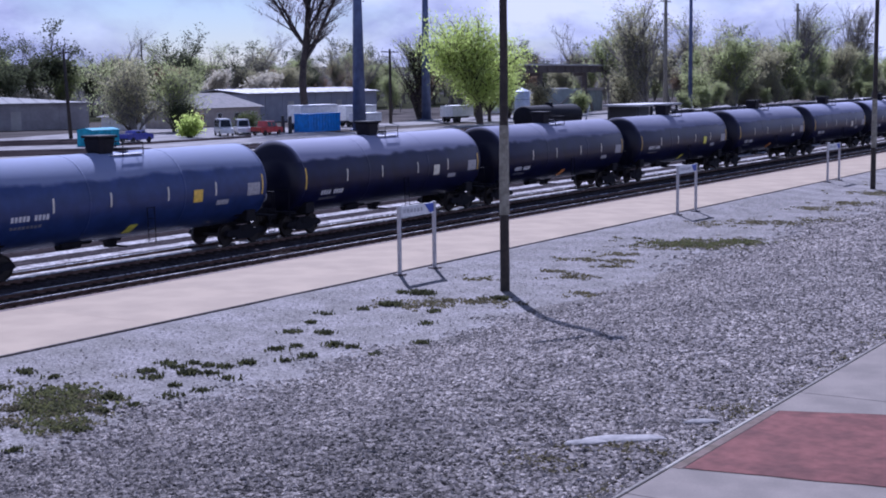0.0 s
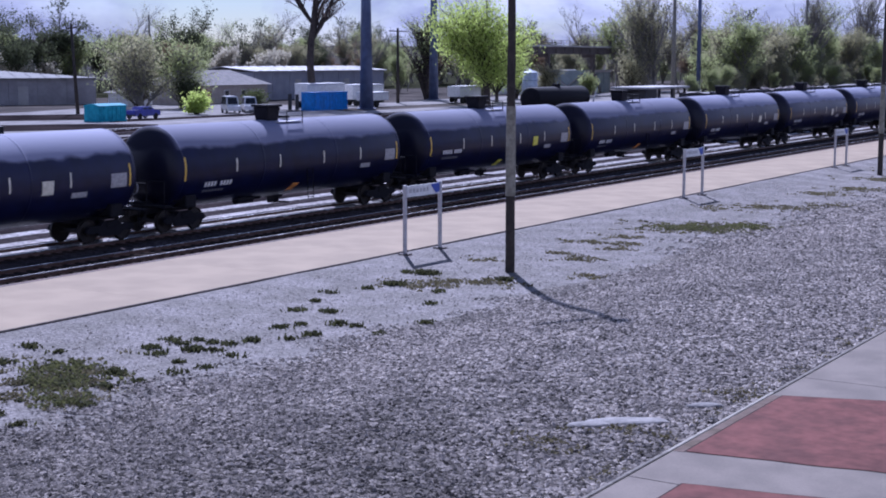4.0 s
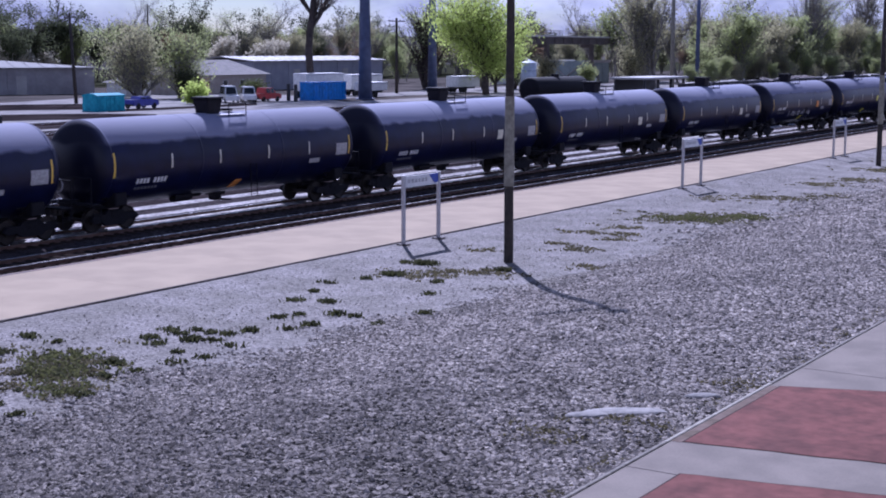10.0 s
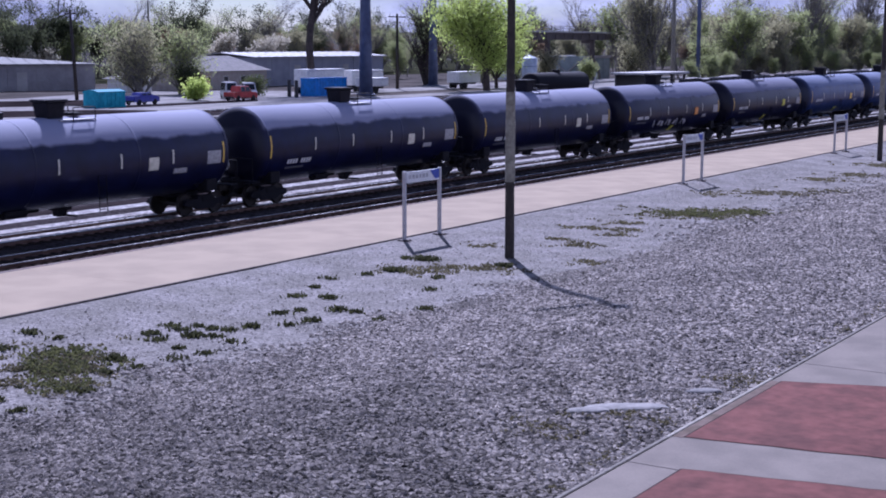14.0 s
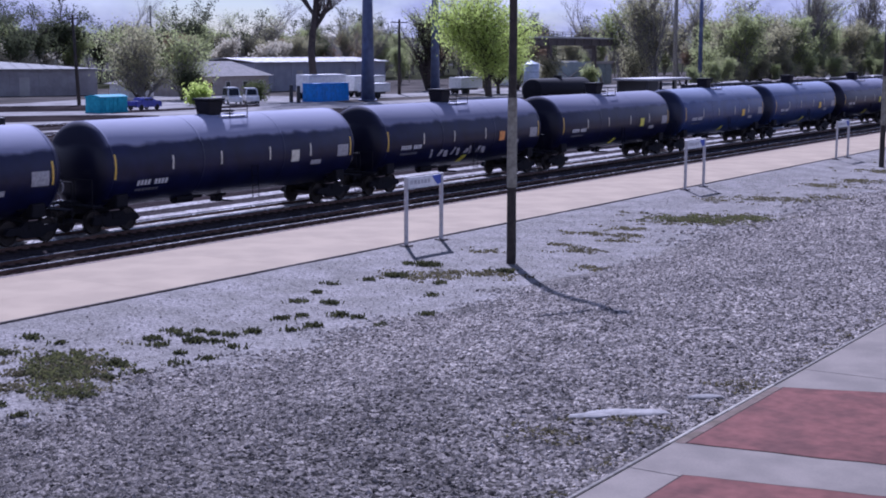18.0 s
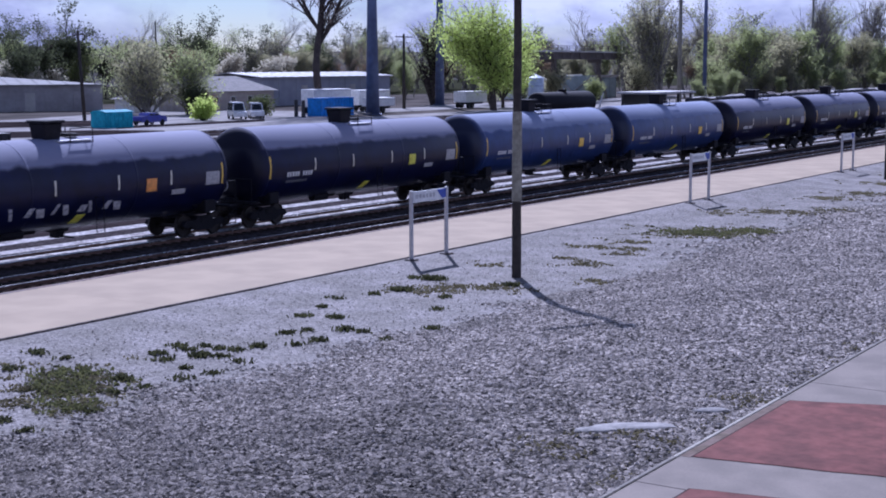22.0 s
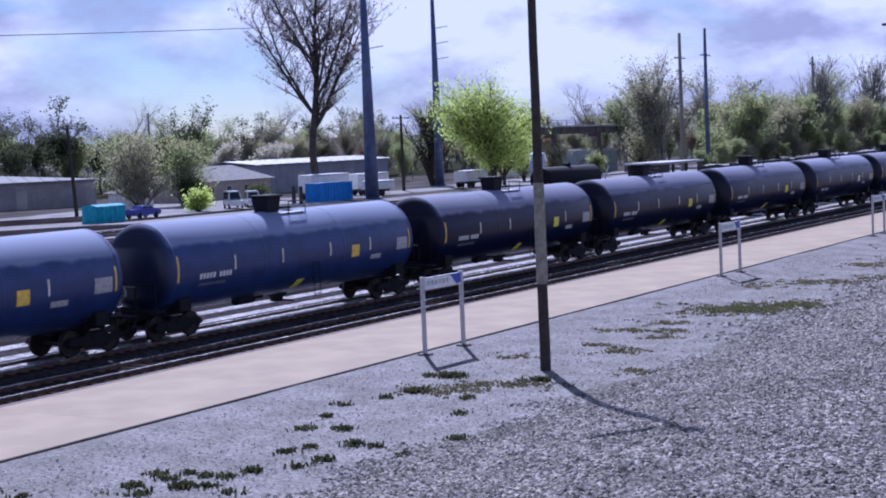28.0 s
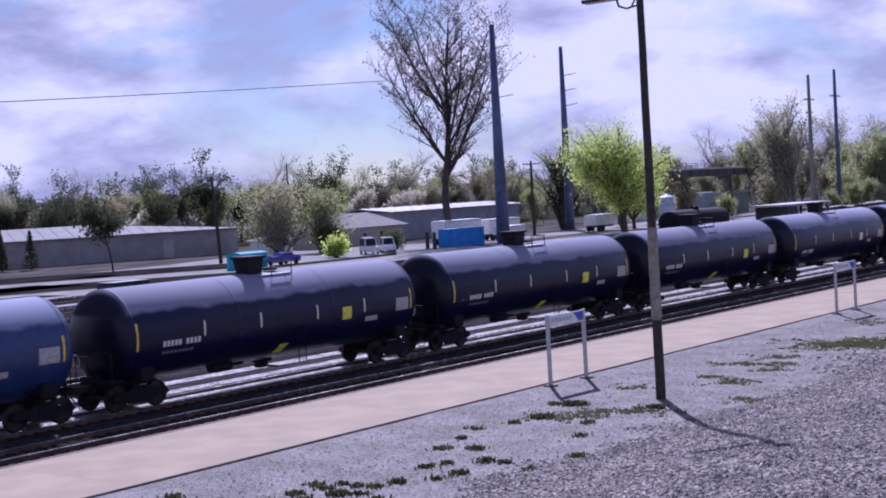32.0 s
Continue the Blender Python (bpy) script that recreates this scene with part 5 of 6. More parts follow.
# ---------------------------------------------------------------- trees
def tree_meshes(seed, h, spread, limbs, depth, leaves, leaf_size, trunk_r, first=0.25, up=0.62, droop=0.0, fill=0.6, steps0=3, crown0=0.0, clump=1.0, lift=1.0):
    """Trunk with tapered forking limbs, and a crown of small leaf clusters held on the twigs."""
    rnd = random.Random(seed)
    verts, faces, tips = [], [], []

    def limb(a, d, length, r, level):
        steps = steps0 if level == 0 else (3 if level < 2 else 2)
        sides = 7 if level == 0 else (5 if level == 1 else 3)
        p, prev = Vector(a), None
        for i in range(steps + 1):
            rr = r * (1 - 0.55 * i / steps)
            q = d.to_track_quat("Z", "Y")
            ring = []
            for k in range(sides):
                an = 2 * math.pi * k / sides
                ring.append(len(verts))
                verts.append(tuple(p + q @ Vector((rr * math.cos(an), rr * math.sin(an), 0))))
            if prev:
                for k in range(sides):
                    faces.append((prev[k], prev[(k + 1) % sides], ring[(k + 1) % sides], ring[k]))
            prev = ring
            if level >= depth - 1 or (level == depth - 2 and i > 0):
                tips.append((p.copy(), level))
            if i < steps:
                if (level < depth and i > 0 and (level > 0 or i >= crown0 * steps)) or (level == 0 and i == 0 and first < 0.2 and not crown0):
                    n = limbs if level == 0 else 2
                    for k in range(n):
                        az = rnd.uniform(0, 2 * math.pi)
                        side = Vector((math.cos(az), math.sin(az), 0)) * spread
                        nd = (d * up + side * rnd.uniform(0.5, 1.0) + Vector((0, 0, 0.25 - droop * level))).normalized()
                        limb(p, nd, length * rnd.uniform(0.5, 0.75) * ((0.85 - 0.5 * i / steps) if crown0 and level == 0 else 1), rr * (0.5 if crown0 and level == 0 else 0.62), level + 1)
                d = (d + Vector((rnd.uniform(-1, 1), rnd.uniform(-1, 1), rnd.uniform(-0.2, 0.5) - droop * level)) * 0.16).normalized()
                p = p + d * (length / steps)
        if level < depth:
            for k in range(2):
                az = rnd.uniform(0, 2 * math.pi)
                nd = (d * 0.8 + Vector((math.cos(az), math.sin(az), 0)) * spread * 0.7).normalized()
                limb(p, nd, length * rnd.uniform(0.45, 0.65), r * 0.42, level + 1)

    limb((0, 0, -0.2), Vector((0, 0, 1)), h * (first + 0.32), trunk_r, 0)
    top = max(v[2] for v in verts)
    k = h / top
    verts = [(x * k, y * k, z * k) for x, y, z in verts]
    tips = [p * k for p, _ in tips]
    tips = sorted(rnd.sample(tips, max(6, int(len(tips) * clump))), key=lambda p: p.z)
    lv, lf = [], []
    for i in range(leaves):
        t = tips[int(len(tips) * rnd.random() ** lift)]
        c = t + Vector((rnd.gauss(0, fill), rnd.gauss(0, fill), rnd.gauss(0, fill * 0.8) - droop * rnd.uniform(0, 4)))
        if c.z < h * 0.07:
            continue
        u = Vector((rnd.gauss(0, 1), rnd.gauss(0, 1), rnd.gauss(0, 1) + (2.0 if droop else 0))).normalized()
        w = u.cross(Vector((rnd.gauss(0, 1), rnd.gauss(0, 1), rnd.gauss(0, 1)))).normalized()
        s = leaf_size * rnd.uniform(0.5, 1.25)
        n = len(lv)
        lv += [tuple(c - u * s), tuple(c + w * s * 0.55), tuple(c + u * s), tuple(c - w * s * 0.55)]
        lf.append((n, n + 1, n + 2, n + 3))
    return verts, faces, lv, lf


def tree(name, label, seed, x, y, h, leafmat, leaves=3000, leaf_size=0.3, spread=0.75, limbs=3, depth=4, trunk_r=0.3, group="", bark=M_BARK, **kw):
    verts, faces, lv, lf = tree_meshes(seed, h, spread, limbs, depth, leaves, leaf_size, trunk_r, **kw)
    t = thing(name, label, "tree", group, pose(x, y, 0))
    raw("trunk", verts, faces, bark, t, smooth=True)
    if lf:
        raw("crown", lv, lf, leafmat, t)
    return t


def bare_tree(x, y, h, seed):
    """A tall upright crown: a leader, six sweeping limbs, branches and twigs, with few tiny buds."""
    r = random.Random(seed)
    t = thing("bare_tree", "tall leafless tree with upswept limbs and sparse dark buds", "tree", "", pose(x, y, 0))
    verts, faces, tips = [], [], []

    def sweep(p, d, length, r0, r1, steps, sides, rise):
        prev, out = None, []
        p, d = Vector(p), Vector(d).normalized()
        for i in range(steps + 1):
            q = d.to_track_quat("Z", "Y")
            rr = r0 + (r1 - r0) * i / steps
            ring = list(range(len(verts), len(verts) + sides))
            for k in range(sides):
                a = 2 * math.pi * k / sides
                verts.append(tuple(p + q @ Vector((rr * math.cos(a), rr * math.sin(a), 0))))
            if prev:
                for k in range(sides):
                    faces.append((prev[k], prev[(k + 1) % sides], ring[(k + 1) % sides], ring[k]))
            prev = ring
            out.append((p.copy(), d.copy(), rr))
            d = (d + Vector((r.gauss(0, 0.09), r.gauss(0, 0.09), rise))).normalized()
            p = p + d * (length / steps)
        return out

    def twigs(line, length, level):
        for p, d, rr in line[1:]:
            for k in range(2 if level else 3):
                a = r.uniform(0, 6.283)
                nd = d * 0.75 + Vector((math.cos(a), math.sin(a), 0.1)) * 0.75
                ll = length * r.uniform(0.6, 1.15)
                sub = sweep(p, nd, ll, rr * 0.5, 0.02, 3, 3 if level else 4, 0.08)
                if level < 2:
                    twigs(sub, ll * 0.48, level + 1)
                else:
                    tips.extend(s[0] for s in sub)

    trunk = sweep((0, 0, -0.3), (0, 0, 1), h * 0.5, 0.62, 0.4, 8, 9, 0.02)
    lead = sweep(trunk[-1][0], (0.05, 0, 1), h * 0.36, 0.48, 0.08, 6, 6, 0.05)
    twigs(lead, h * 0.13, 0)
    for i in range(11):
        p, d, rr = trunk[4 + i % 5]
        a = i * 2.4 + r.uniform(-0.3, 0.3)
        tilt = 0.62 + 0.12 * (i % 2)
        line = sweep(p, (math.cos(a) * tilt, math.sin(a) * tilt, 0.95), h * (0.40 + 0.03 * (i % 4)), rr * 0.5, 0.07, 6, 6, 0.10)
        twigs(line, h * 0.12, 0)
    raw("trunk", verts, faces, M_BARK, t, smooth=True)
    lv, lf = [], []
    for i in range(7500):
        c = r.choice(tips) + Vector((r.gauss(0, 0.35), r.gauss(0, 0.35), r.gauss(0, 0.3)))
        u = Vector((r.gauss(0, 1), r.gauss(0, 1), r.gauss(0, 1))).normalized()
        w = u.cross(Vector((r.gauss(0, 1), r.gauss(0, 1), r.gauss(0, 1)))).normalized()
        n, s = len(lv), r.uniform(0.1, 0.22)
        lv += [tuple(c - u * s), tuple(c + w * s * 0.6), tuple(c + u * s), tuple(c - w * s * 0.6)]
        lf.append((n, n + 1, n + 2, n + 3))
    raw("crown", lv, lf, L_BUD, t)


bare_tree(169.0, 90.5, 39.5, 4)
LIMEY = dict(limbs=5, depth=4, first=0.2, up=0.55, droop=0.1, steps0=4, clump=0.5, lift=1.5)
tree("lime_tree", "broad tree in bright yellow-green spring leaf", 5, 191.6, 73.9, 17.6, L_LIME, leaves=19000, leaf_size=0.2, spread=0.74, trunk_r=0.6, fill=0.95, **LIMEY)
tree("lime_tree", "smaller tree in yellow-green spring leaf", 6, 203.2, 79.0, 12.4, L_LIME, leaves=7500, leaf_size=0.18, spread=0.75, trunk_r=0.36, fill=0.55, **LIMEY)
WILLOWY = dict(leaf_size=0.16, spread=0.95, limbs=5, depth=4, first=0.16, up=0.85, droop=0.05, fill=0.6, steps0=4, crown0=0.0, clump=0.6)
FAN = dict(depth=4, spread=0.5, limbs=6, first=0.05, up=1.05, clump=0.45)
tree("budding_tree", "upright multi-stemmed tree with thin fan-shaped limbs", 21, 211.0, 98, 15.5, L_OLIVE, leaves=2600, leaf_size=0.18, trunk_r=0.4, fill=0.45, **FAN)
tree("budding_tree", "wide pale grey-green budding tree at the yard edge", 22, 145.5, 102, 10.9, L_GREY, leaves=5200, trunk_r=0.3, bark=M_BARKGREY, **WILLOWY)
tree("budding_tree", "wide pale grey-green budding tree at the yard edge", 23, 152.0, 101, 10.4, L_OLIVE, leaves=4800, trunk_r=0.3, bark=M_BARKGREY, **WILLOWY)
tree("budding_tree", "pale green budding tree at the yard edge", 24, 149.5, 107, 11.6, L_OLIVE, leaves=4800, trunk_r=0.3, **WILLOWY)
tree("budding_tree", "tall pale many-stemmed tree in early bud beyond the overpass", 25, 250.0, 72, 23.0, L_GREY, leaves=7000, leaf_size=0.2, trunk_r=0.6, fill=0.7, bark=M_BARKGREY, **FAN)
tree("budding_tree", "tall bare tree with upright grey limbs above the brush", 26, 318.0, 66, 24.0, L_GREY, leaves=1500, leaf_size=0.2, trunk_r=0.55, fill=0.5, bark=M_BARKGREY, **FAN)
tree("budding_tree", "tall bare tree with upright grey limbs above the brush", 28, 366.0, 68, 26.0, L_GREY, leaves=1500, leaf_size=0.2, trunk_r=0.55, fill=0.5, bark=M_BARKGREY, **FAN)
for i, (x, y, h) in enumerate(((214, 88, 7.0), (222, 86, 9.0), (228, 83, 6.2), (235, 79, 4.4), (244, 74, 8.5), (258, 66, 9.0))):
    tree("shrub", "tall loose grey-green bush before the overpass", 64 + i, x, y, h, L_OLIVE if i % 2 else L_GREY, leaves=3000, leaf_size=0.18, spread=0.8, limbs=6, depth=3, trunk_r=0.14, first=0.05, up=0.9, fill=0.5, clump=0.6)
for i, (x, y, h, lm) in enumerate(((220, 142, 7.8, L_BLOSSOM), (226, 144, 7.6, L_BLOSSOM), (211, 146, 8.0, L_BLOSSOM), (205, 150, 9.0, L_RUST), (197, 142, 8.0, L_RUST), (167.2, 158, 6.8, L_BLOSSOM), (174.5, 158, 5.8, L_BLOSSOM), (179.0, 158, 5.4, L_BLOSSOM), (139, 166, 5.6, L_BLOSSOM))):
    tree("blossoming_tree", "small pointed pale blossoming tree beyond the buildings" if lm is L_BLOSSOM else "small round rusty budding tree beyond the buildings", 40 + i, x, y, h * 1.15, lm, leaves=5200, leaf_size=0.26, spread=0.42, limbs=5, depth=3, trunk_r=0.2, first=0.1, up=0.95, fill=0.5, group="small trees beyond the buildings")
tree("shrub", "rounded bright green shrub beside the parked vans", 60, 136.9, 84, 2.7, L_LIME, leaves=2200, leaf_size=0.2, spread=1.0, limbs=5, depth=3, trunk_r=0.1, first=0.03, fill=0.5)
tree("shrub", "rusty brown bush in front of the low house", 62, 154.0, 99.5, 3.4, L_RUST, leaves=2600, leaf_size=0.18, spread=0.9, limbs=5, depth=3, trunk_r=0.1, first=0.05, fill=0.45)
tree("shrub", "dark leafy bush beside the budding trees", 63, 151.0, 98.0, 4.2, L_DARK, leaves=2600, leaf_size=0.18, spread=0.8, limbs=5, depth=3, trunk_r=0.12, first=0.05, fill=0.45)
tree("shrub", "rounded green shrub beside the blue container", 61, 150.6, 86.5, 2.6, L_GREEN, leaves=1800, leaf_size=0.2, spread=1.0, limbs=5, depth=3, trunk_r=0.1, first=0.03, fill=0.5)


def conifer(x, y, h):
    c = thing("conifer", "small dark conical evergreen against the grey warehouse wall", "tree", "evergreens by the warehouse", pose(x, y, 0))
    part("trunk", rod(B(), (0, 0, -0.1), (0, 0, h * 0.95), 0.12, 0.02, 7), M_BARK, c)
    rnd = random.Random(int(x * 10))
    v, f = [], []
    for i in range(900):
        z = h * (0.06 + 0.94 * rnd.random() ** 1.2)
        r = (1 - z / h) * h * 0.27 * rnd.uniform(0.5, 1.08) + 0.05
        a = rnd.uniform(0, 6.283)
        p = Vector((r * math.cos(a), r * math.sin(a), z))
        d = Vector((math.cos(a), math.sin(a), -0.4)) * 0.28
        s = Vector((-math.sin(a), math.cos(a), 0)) * 0.12
        n = len(v)
        v += [tuple(p - d), tuple(p + s), tuple(p + d), tuple(p - s)]
        f.append((n, n + 1, n + 2, n + 3))
    raw("crown", v, f, L_DARK, c)


conifer(124.0, 131.0, 5.6)
conifer(120.5, 133.0, 5.9)

# woods: a few model trees, repeated at many sizes
MODELS = []
WOODS = (("dense dark green", L_DARK, 5200, 0.75, 0.75, 0.3, 0.22, 0.26), ("tall green", L_DARK, 4400, 0.55, 0.95, 0.42, 0.21, 0.2), ("olive green", L_OLIVE, 3000, 0.65, 0.85, 0.25, 0.2, 0.35), ("grey budding", L_GREY, 2000, 0.5, 1.0, 0.25, 0.17, 0.4), ("rusty budding", L_RUST, 2600, 0.6, 0.9, 0.2, 0.18, 0.4), ("bushy olive", L_OLIVE, 9500, 0.62, 0.9, 0.0, 0.2, 0.7), ("nearly bare", L_GREY, 700, 0.5, 1.05, 0.35, 0.15, 0.4), ("bushy dark green", L_DARK, 7500, 0.75, 0.75, 0.0, 0.22, 0.7), ("bushy grey-green", L_GREY, 8500, 0.6, 0.95, 0.0, 0.19, 0.6))
for i, (word, lm, leaves, spread, up, clear, size, clump) in enumerate(WOODS):
    MODELS.append(tree("woodland_tree", word + " woodland tree on the skyline beyond the yard", 100 + i, 0, 300 + i, 16.0, lm, leaves=leaves, leaf_size=size, spread=spread, limbs=5, depth=4, trunk_r=0.32, first=0.3 if clear else 0.05, up=up, fill=0.42, steps0=6 if clear else 3, crown0=clear, clump=clump, bark=M_BARKGREY if i in (2, 3, 4, 5, 6, 8) else M_BARK, group="trees of the far woods"))
rnd = random.Random(77)
spots = []                                             # x, y, size, kinds
TALL, LOW, BRUSH = (0, 1, 1, 2, 3, 6, 6), (7, 5, 5, 4, 8, 8), (5, 5, 5, 8, 8, 5)
for i in range(66):                                    # skyline row behind the buildings
    x = 60 + i * 5.8 + rnd.uniform(-3, 3)
    spots.append((x, 165 + rnd.uniform(-6, 30) + (8 if x < 120 else 0), rnd.uniform(0.88, 1.22) * (0.78 if x < 125 else 1.0), TALL))
for i in range(30):                                    # second row, farther
    x = 70 + i * 14.5 + rnd.uniform(-5, 5)
    spots.append((x, 225 + rnd.uniform(-12, 30), rnd.uniform(0.9, 1.3) * (0.75 if x < 130 else 1.0), TALL))
for i in range(56):                                    # understory
    x = 75 + i * 5.8 + rnd.uniform(-2, 2)
    spots.append((x, 162 + rnd.uniform(-4, 14), rnd.uniform(0.62, 0.86), LOW))
for i in range(22):                                    # tall grove behind the brush
    x = 262 + i * 7.6 + rnd.uniform(-3, 3)
    spots.append((x, 84 + rnd.uniform(-4, 14), rnd.uniform(1.15, 1.5), (2, 2, 3, 3, 6, 1)))
for i in range(34):                                    # tall brush along the far side of the yard
    x = 264 + i * 4.9 + rnd.uniform(-2, 2)
    spots.append((x, 66 + rnd.uniform(-5, 10), rnd.uniform(0.7, 1.0), BRUSH))
for i in range(30):                                    # low thicket at its foot
    x = 238 + i * 6.4 + rnd.uniform(-2, 2)
    spots.append((x, 60 - i * 0.12 + rnd.uniform(-2, 3), rnd.uniform(0.28, 0.46), BRUSH))
for i in range(28):                                    # behind the lime trees
    x = 226 + i * 6.4 + rnd.uniform(-2, 2)
    spots.append((x, 122 + rnd.uniform(-4, 14), rnd.uniform(0.5, 0.85), (4, 4, 6, 3, 5)))
for x, y, s, kinds in spots:
    where = pose(x, y, 0, 0, 0, rnd.uniform(0, 360)) @ Matrix.Diagonal((s * rnd.uniform(0.9, 1.25), s * rnd.uniform(0.9, 1.25), s, 1))
    copy_thing(MODELS[rnd.choice(kinds)], where)
for i, m in enumerate(MODELS):
    m.matrix_basis = pose(88 + i * 46, 176 + 6 * (i % 3), 0)
tree("woodland_tree", "airy dark tree standing above the warehouse roof", 131, 113.2, 99.5, 12.2, L_DARK, leaves=4200, leaf_size=0.2, spread=1.15, limbs=4, depth=4, trunk_r=0.2, first=0.55, up=0.6, fill=0.42, steps0=6, crown0=0.4, clump=0.4)
tree("woodland_tree", "dark round tree standing above the warehouse roof", 132, 160, 146, 15.2, L_DARK, leaves=4200, leaf_size=0.22, spread=0.75, limbs=3, depth=4, trunk_r=0.3, first=0.5, up=0.65, fill=0.45, steps0=6, crown0=0.4, clump=0.45)
under = raw("ground_woodland", [(-200, 150, -0.01), (700, 150, -0.01), (900, 700, 0.0), (-400, 700, 0.0)], [(0, 1, 2, 3)], M_TREELINE)
tagged(under, "shaded woodland floor beyond the houses", "ground", kind="structure")
hill = sheet("backdrop_ridge", frange(-300, 1500, 60), frange(300, 900, 10), lambda y: 0, M_RIDGE)
for v in hill.data.vertices:
    v.co.z = min(1, (v.co.y - 300) / 120) * (13 + 3.5 * noise.noise((v.co.x * 0.02, v.co.y * 0.02, 0))) + (1.5 * noise.noise((v.co.x * 0.15, v.co.y * 0.1, 4)) if v.co.y > 320 else 0)
tagged(hill, "low wooded ridge on the horizon", "woods", kind="structure")


# ---------------------------------------------------------------- loose stone and weeds
def stones(name, label, count, x0, x1, y0, y1, s0, s1, material, seed, keep=None):
    g = np.random.default_rng(seed)
    x, y = g.uniform(x0, x1, count * 2), g.uniform(y0, y1, count * 2)
    if keep is not None:
        ok = g.uniform(0, 1, count * 2) < keep(x, y)
        x, y = x[ok][:count], y[ok][:count]
    else:
        x, y = x[:count], y[:count]
    n = len(x)
    s = g.uniform(s0, s1, n)
    z = np.interp(y, [-31, -28, -26.4, -25.0, -22.8, -21.2, -20.0, -15.0, -12.5], [0.88, 0.88, 0.84, 0.68, 0.29, 0.06, 0.0, 0.0, 0.145]) + 0.02
    a = g.uniform(0, 6.283, n)
    v = np.zeros((n, 6, 3))
    f = g.uniform(0.55, 1.2, (n, 6))
    for k, (dx, dy, dz) in enumerate(((1, 0, 0), (0, 1, 0), (-1, 0, 0), (0, -1, 0), (0.1, 0.1, 0.5), (0, 0, -0.5))):
        rx, ry = dx * np.cos(a) - dy * np.sin(a), dx * np.sin(a) + dy * np.cos(a)
        v[:, k, 0], v[:, k, 1], v[:, k, 2] = x + rx * s * f[:, k], y + ry * s * f[:, k], z + dz * s * f[:, k]
    tri = np.array([(0, 1, 4), (1, 2, 4), (2, 3, 4), (3, 0, 4)])
    faces = (np.arange(n)[:, None, None] * 6 + tri[None]).reshape(-1, 3)
    ob = raw(name, v.reshape(-1, 3).tolist(), faces.tolist(), material)
    return tagged(ob, label, "gravel", kind="stuff")


stones("loose_stones", "loose grey crushed stones covering the bank", 120000, 8, 62, -32.0, -17.0, 0.025, 0.082, M_STONE, 3, keep=lambda x, y: np.clip((-17.9 - 2.3 * np.clip((x - 14) / 30, 0, 1) - y + 0.5 * np.sin(x * 0.9) + 0.4 * np.sin(x * 2.3 + y)) / 2.0, 0, 1) * np.clip(1.4 - x / 75, 0.3, 1))
stones("far_stones", "loose grey crushed stones on the far bank", 36000, 48, 120, -31.5, -17.0, 0.05, 0.13, M_STONE, 4, keep=lambda x, y: np.clip((-18.6 - y + 0.7 * np.sin(x * 0.5) + 0.5 * np.sin(x * 1.7 + y)) / 3.0, 0.01, 1))
stones("scattered_stones", "small scattered pebbles on the pale gravel", 16000, 12, 80, -21.5, -12.6, 0.01, 0.045, M_STONE, 5)


def weeds(x, y, rx, ry, count, h, material, label, seed):
    """A patch of weeds: many thin blades leaning out from small tufts."""
    r = random.Random(seed)
    v, f = [], []
    tufts = max(4, count // 14)
    for i in range(tufts):
        tx, ty = x + rx * r.gauss(0, 0.62), y + ry * r.gauss(0, 0.62)
        spread = r.uniform(0.05, 0.16)
        for k in range(14):
            b = r.uniform(0, 6.283)
            px, py = tx + r.gauss(0, spread), ty + r.gauss(0, spread)
            z = profile_z(py)
            hh = h * r.uniform(0.25, 1.1)
            lean = hh * r.uniform(0.3, 1.1)
            ww = 0.018 + 0.02 * r.random()
            n = len(v)
            cx, cy = math.cos(b), math.sin(b)
            v += [(px - cy * ww, py + cx * ww, z), (px + cy * ww, py - cx * ww, z), (px + cx * lean * 0.5 + cy * ww, py + cy * lean * 0.5 - cx * ww, z + hh * 0.7), (px + cx * lean, py + cy * lean, z + hh), (px + cx * lean * 0.5 - cy * ww, py + cy * lean * 0.5 + cx * ww, z + hh * 0.7)]
            f += [(n, n + 1, n + 2, n + 4), (n + 4, n + 2, n + 3)]
    ob = raw("weed_patch", v, f, material)
    tagged(ob, label, "weeds", kind="stuff")


G = "low dark green weeds growing through the pale gravel"
D = "dry olive grass growing through the gravel"
T = "small dark weed tuft in the pale gravel"
# dense green patches: x, y, radius
GREEN = ((22.4, -16.2, 0.85), (20.4, -18.3, 0.47), (56.6, -17.4, 1.27), (58.3, -19.0, 0.90), (21.4, -17.3, 0.7))
# thin dry patches
DRY = ((50.0, -15.4, 0.6), (50.2, -17.2, 0.55), (52.2, -16.2, 0.6), (46.4, -16.3, 0.4), (37.3, -16.0, 0.8), (39.0, -17.6, 0.7), (66.9, -17.4, 1.45), (69.1, -19.4, 0.88), (48.7, -17.5, 0.45), (45.4, -17.6, 0.65), (43.5, -15.0, 0.43), (38.3, -16.8, 0.67), (64.6, -15.1, 0.72), (78.8, -17.9, 1.1), (75.0, -17.0, 1.0), (20.9, -16.3, 0.29), (20.0, -17.2, 0.31), (21.6, -30.7, 0.6), (25.2, -31.3, 0.4), (20.0, -30.2, 0.5), (86.0, -18.0, 1.6), (41.8, -20.0, 0.44), (95.0, -18.0, 1.6))
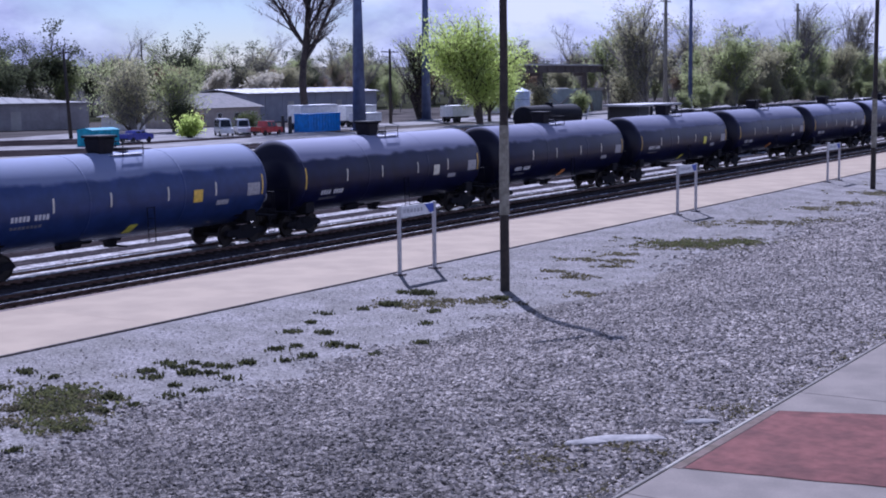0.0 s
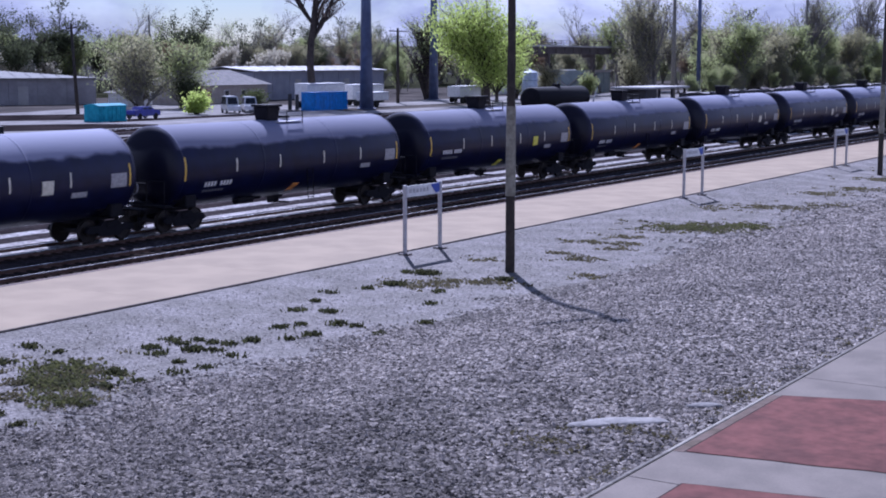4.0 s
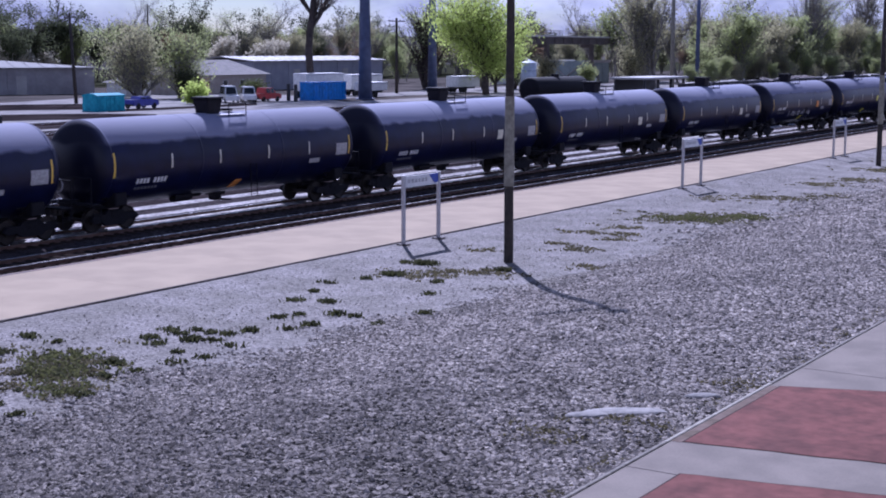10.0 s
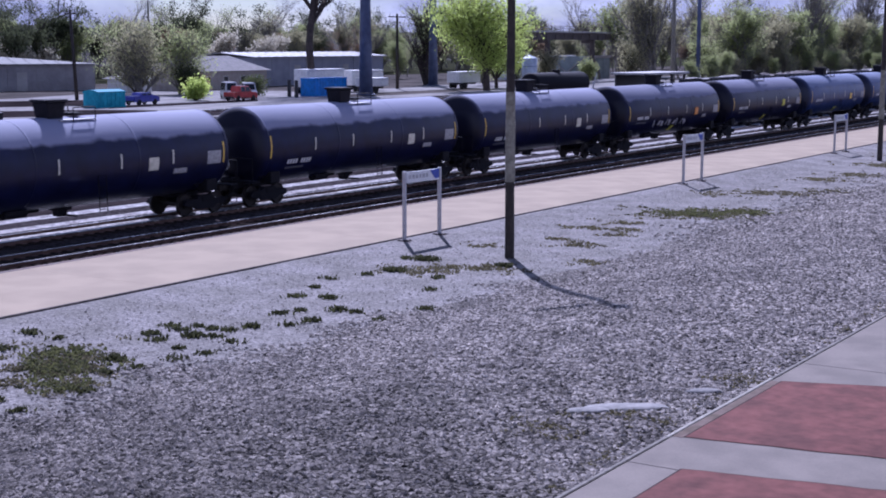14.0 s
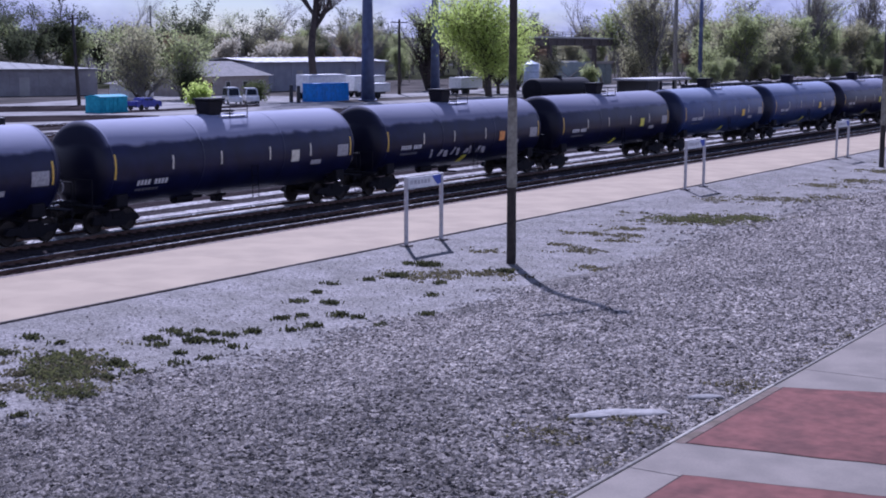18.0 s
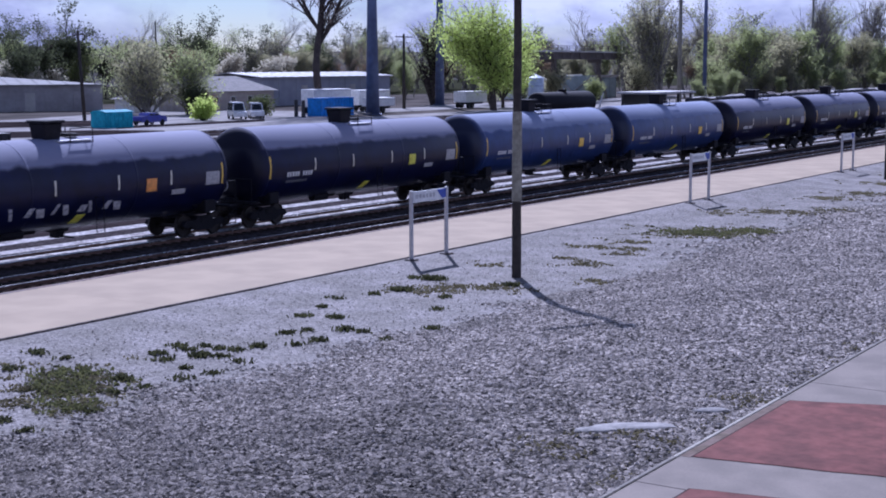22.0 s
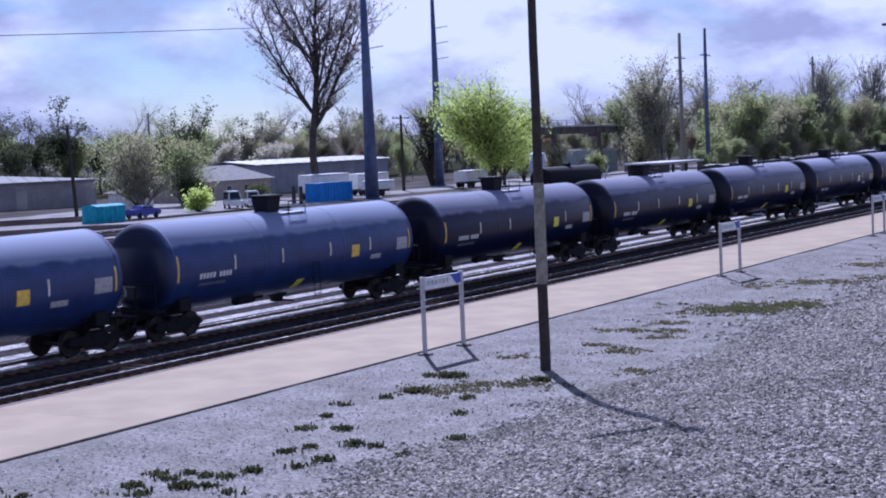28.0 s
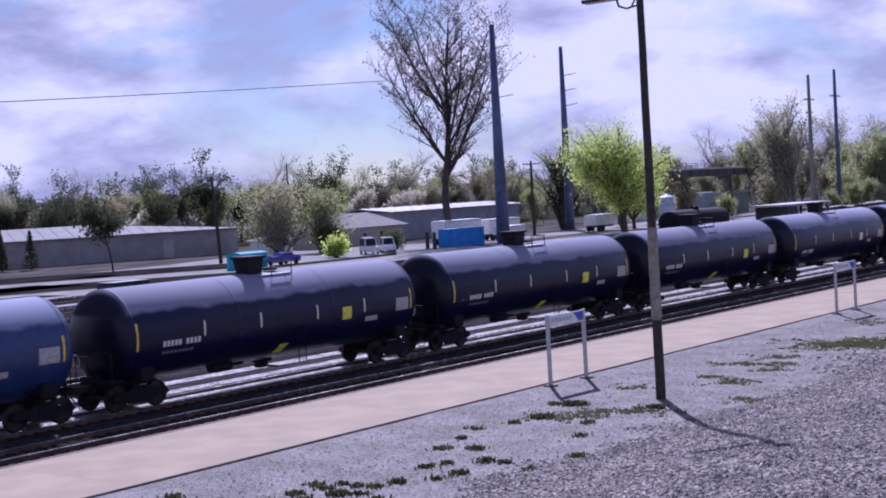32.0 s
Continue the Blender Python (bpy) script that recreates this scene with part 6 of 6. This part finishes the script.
# single tufts beside the patch, along the row and near the pole
TUFTS_A = ((22.9, -17.4, 0.30), (21.8, -18.3, 0.16), (20.3, -19.2, 0.19), (22.1, -14.5, 0.13), (18.8, -18.2, 0.09), (18.5, -19.2, 0.09), (23.6, -13.7, 0.20), (25.4, -16.0, 0.20), (25.0, -16.7, 0.18), (26.4, -15.8, 0.14), (26.2, -16.3, 0.14), (25.8, -17.1, 0.27), (26.8, -16.4, 0.14), (26.7, -16.9, 0.13), (26.0, -17.6, 0.09), (26.9, -17.4, 0.17), (25.8, -18.4, 0.16), (24.5, -17.8, 0.10), (23.7, -18.5, 0.15), (27.5, -17.6, 0.23), (24.4, -18.8, 0.12))
TUFTS_B = ((29.3, -17.0, 0.18), (29.9, -17.2, 0.15), (28.9, -18.3, 0.21), (28.2, -18.2, 0.11), (31.9, -16.7, 0.26), (30.6, -18.0, 0.28), (30.5, -18.6, 0.14), (30.0, -19.8, 0.10), (37.0, -15.4, 0.41), (35.9, -15.2, 0.16), (34.5, -14.7, 0.11), (33.1, -15.3, 0.13), (31.6, -15.7, 0.21), (39.5, -15.0, 0.49), (31.9, -20.0, 0.20), (34.6, -18.3, 0.15), (39.2, -14.4, 0.18), (36.6, -17.4, 0.17), (39.7, -17.9, 0.34), (22.5, -18.5, 0.10), (23.7, -14.6, 0.11))
for i, (x, y, r) in enumerate(GREEN):
    weeds(x, y, r * 0.9, r * 1.15, int(900 * r * r) + 160, 0.08, L_WEED, G, 500 + i)
    weeds(x, y, r * 1.5, r * 1.7, int(900 * r * r) + 120, 0.06, L_DRY, D, 540 + i)
    weeds(x, y, r * 1.2, r * 1.3, int(300 * r * r) + 40, 0.07, L_TUFT_SHADED, G, 560 + i)
for i, (x, y, r) in enumerate(DRY):
    weeds(x, y, r, r * 1.3, int(600 * r * r) + 90, 0.07, L_DRY, D, 580 + i)
for i in range(22):
    weeds(15.5 + 1.9 * i, -31.7, 1.0, 0.16, 60 + 50 * (i % 3), 0.05, L_DRY, "sparse dry grass in the stones along the walk", 700 + i)
for i, (x, y, r) in enumerate(TUFTS_A + TUFTS_B):
    weeds(x, y, r * 0.32, r * 0.52, int(1400 * r * r) + 28, 0.09 + 0.14 * r, L_TUFT_SHADED, T, 620 + i)

M_SLABPALE = mat("bleached_slab", (0.29, 0.27, 0.25), (0.20, 0.187, 0.175), scale=1.5, fine=8, fine_amount=0.35)
for x, y, rx, ry in ((23.9, -31.35, 0.36, 0.14), (22.05, -30.65, 0.8, 0.26), (21.5, -30.2, 0.4, 0.16)):
    bm = B()
    bmesh.ops.create_icosphere(bm, subdivisions=2, radius=1)
    for v in bm.verts:
        k = 1 + 0.25 * noise.noise(v.co * 2.1 + Vector((x, y, 0)))
        v.co = Vector((v.co.x * rx * k, v.co.y * ry * k, v.co.z * 0.06))
    tagged(part("flat_stone", bm, M_SLABPALE, at=pose(x, y, 0.91, 0, 0, -52)), "pale flat slab of broken concrete lying in the stones", "stone", "broken slabs")


# ---------------------------------------------------------------- moving things
def motions():
    for k, c in CARS:
        walk(c, [(t, pose(x + PITCH * k, 0, 0.18)) for t, x in TRAIN])
    # Moved to fit the camera's view: beside the vans, else hidden behind the trailers.
    walk(PICKUP, [(0, pose(146.5, 79.5, 0)), (3, pose(176.0, 94.5, 0)), (9, pose(176.0, 94.5, 0)), (10.5, pose(140.5, 79.5, 0)), (14.5, pose(140.0, 79.5, 0)), (16.5, pose(176.0, 94.5, 0)), (32, pose(176.0, 94.5, 0))])


motions()
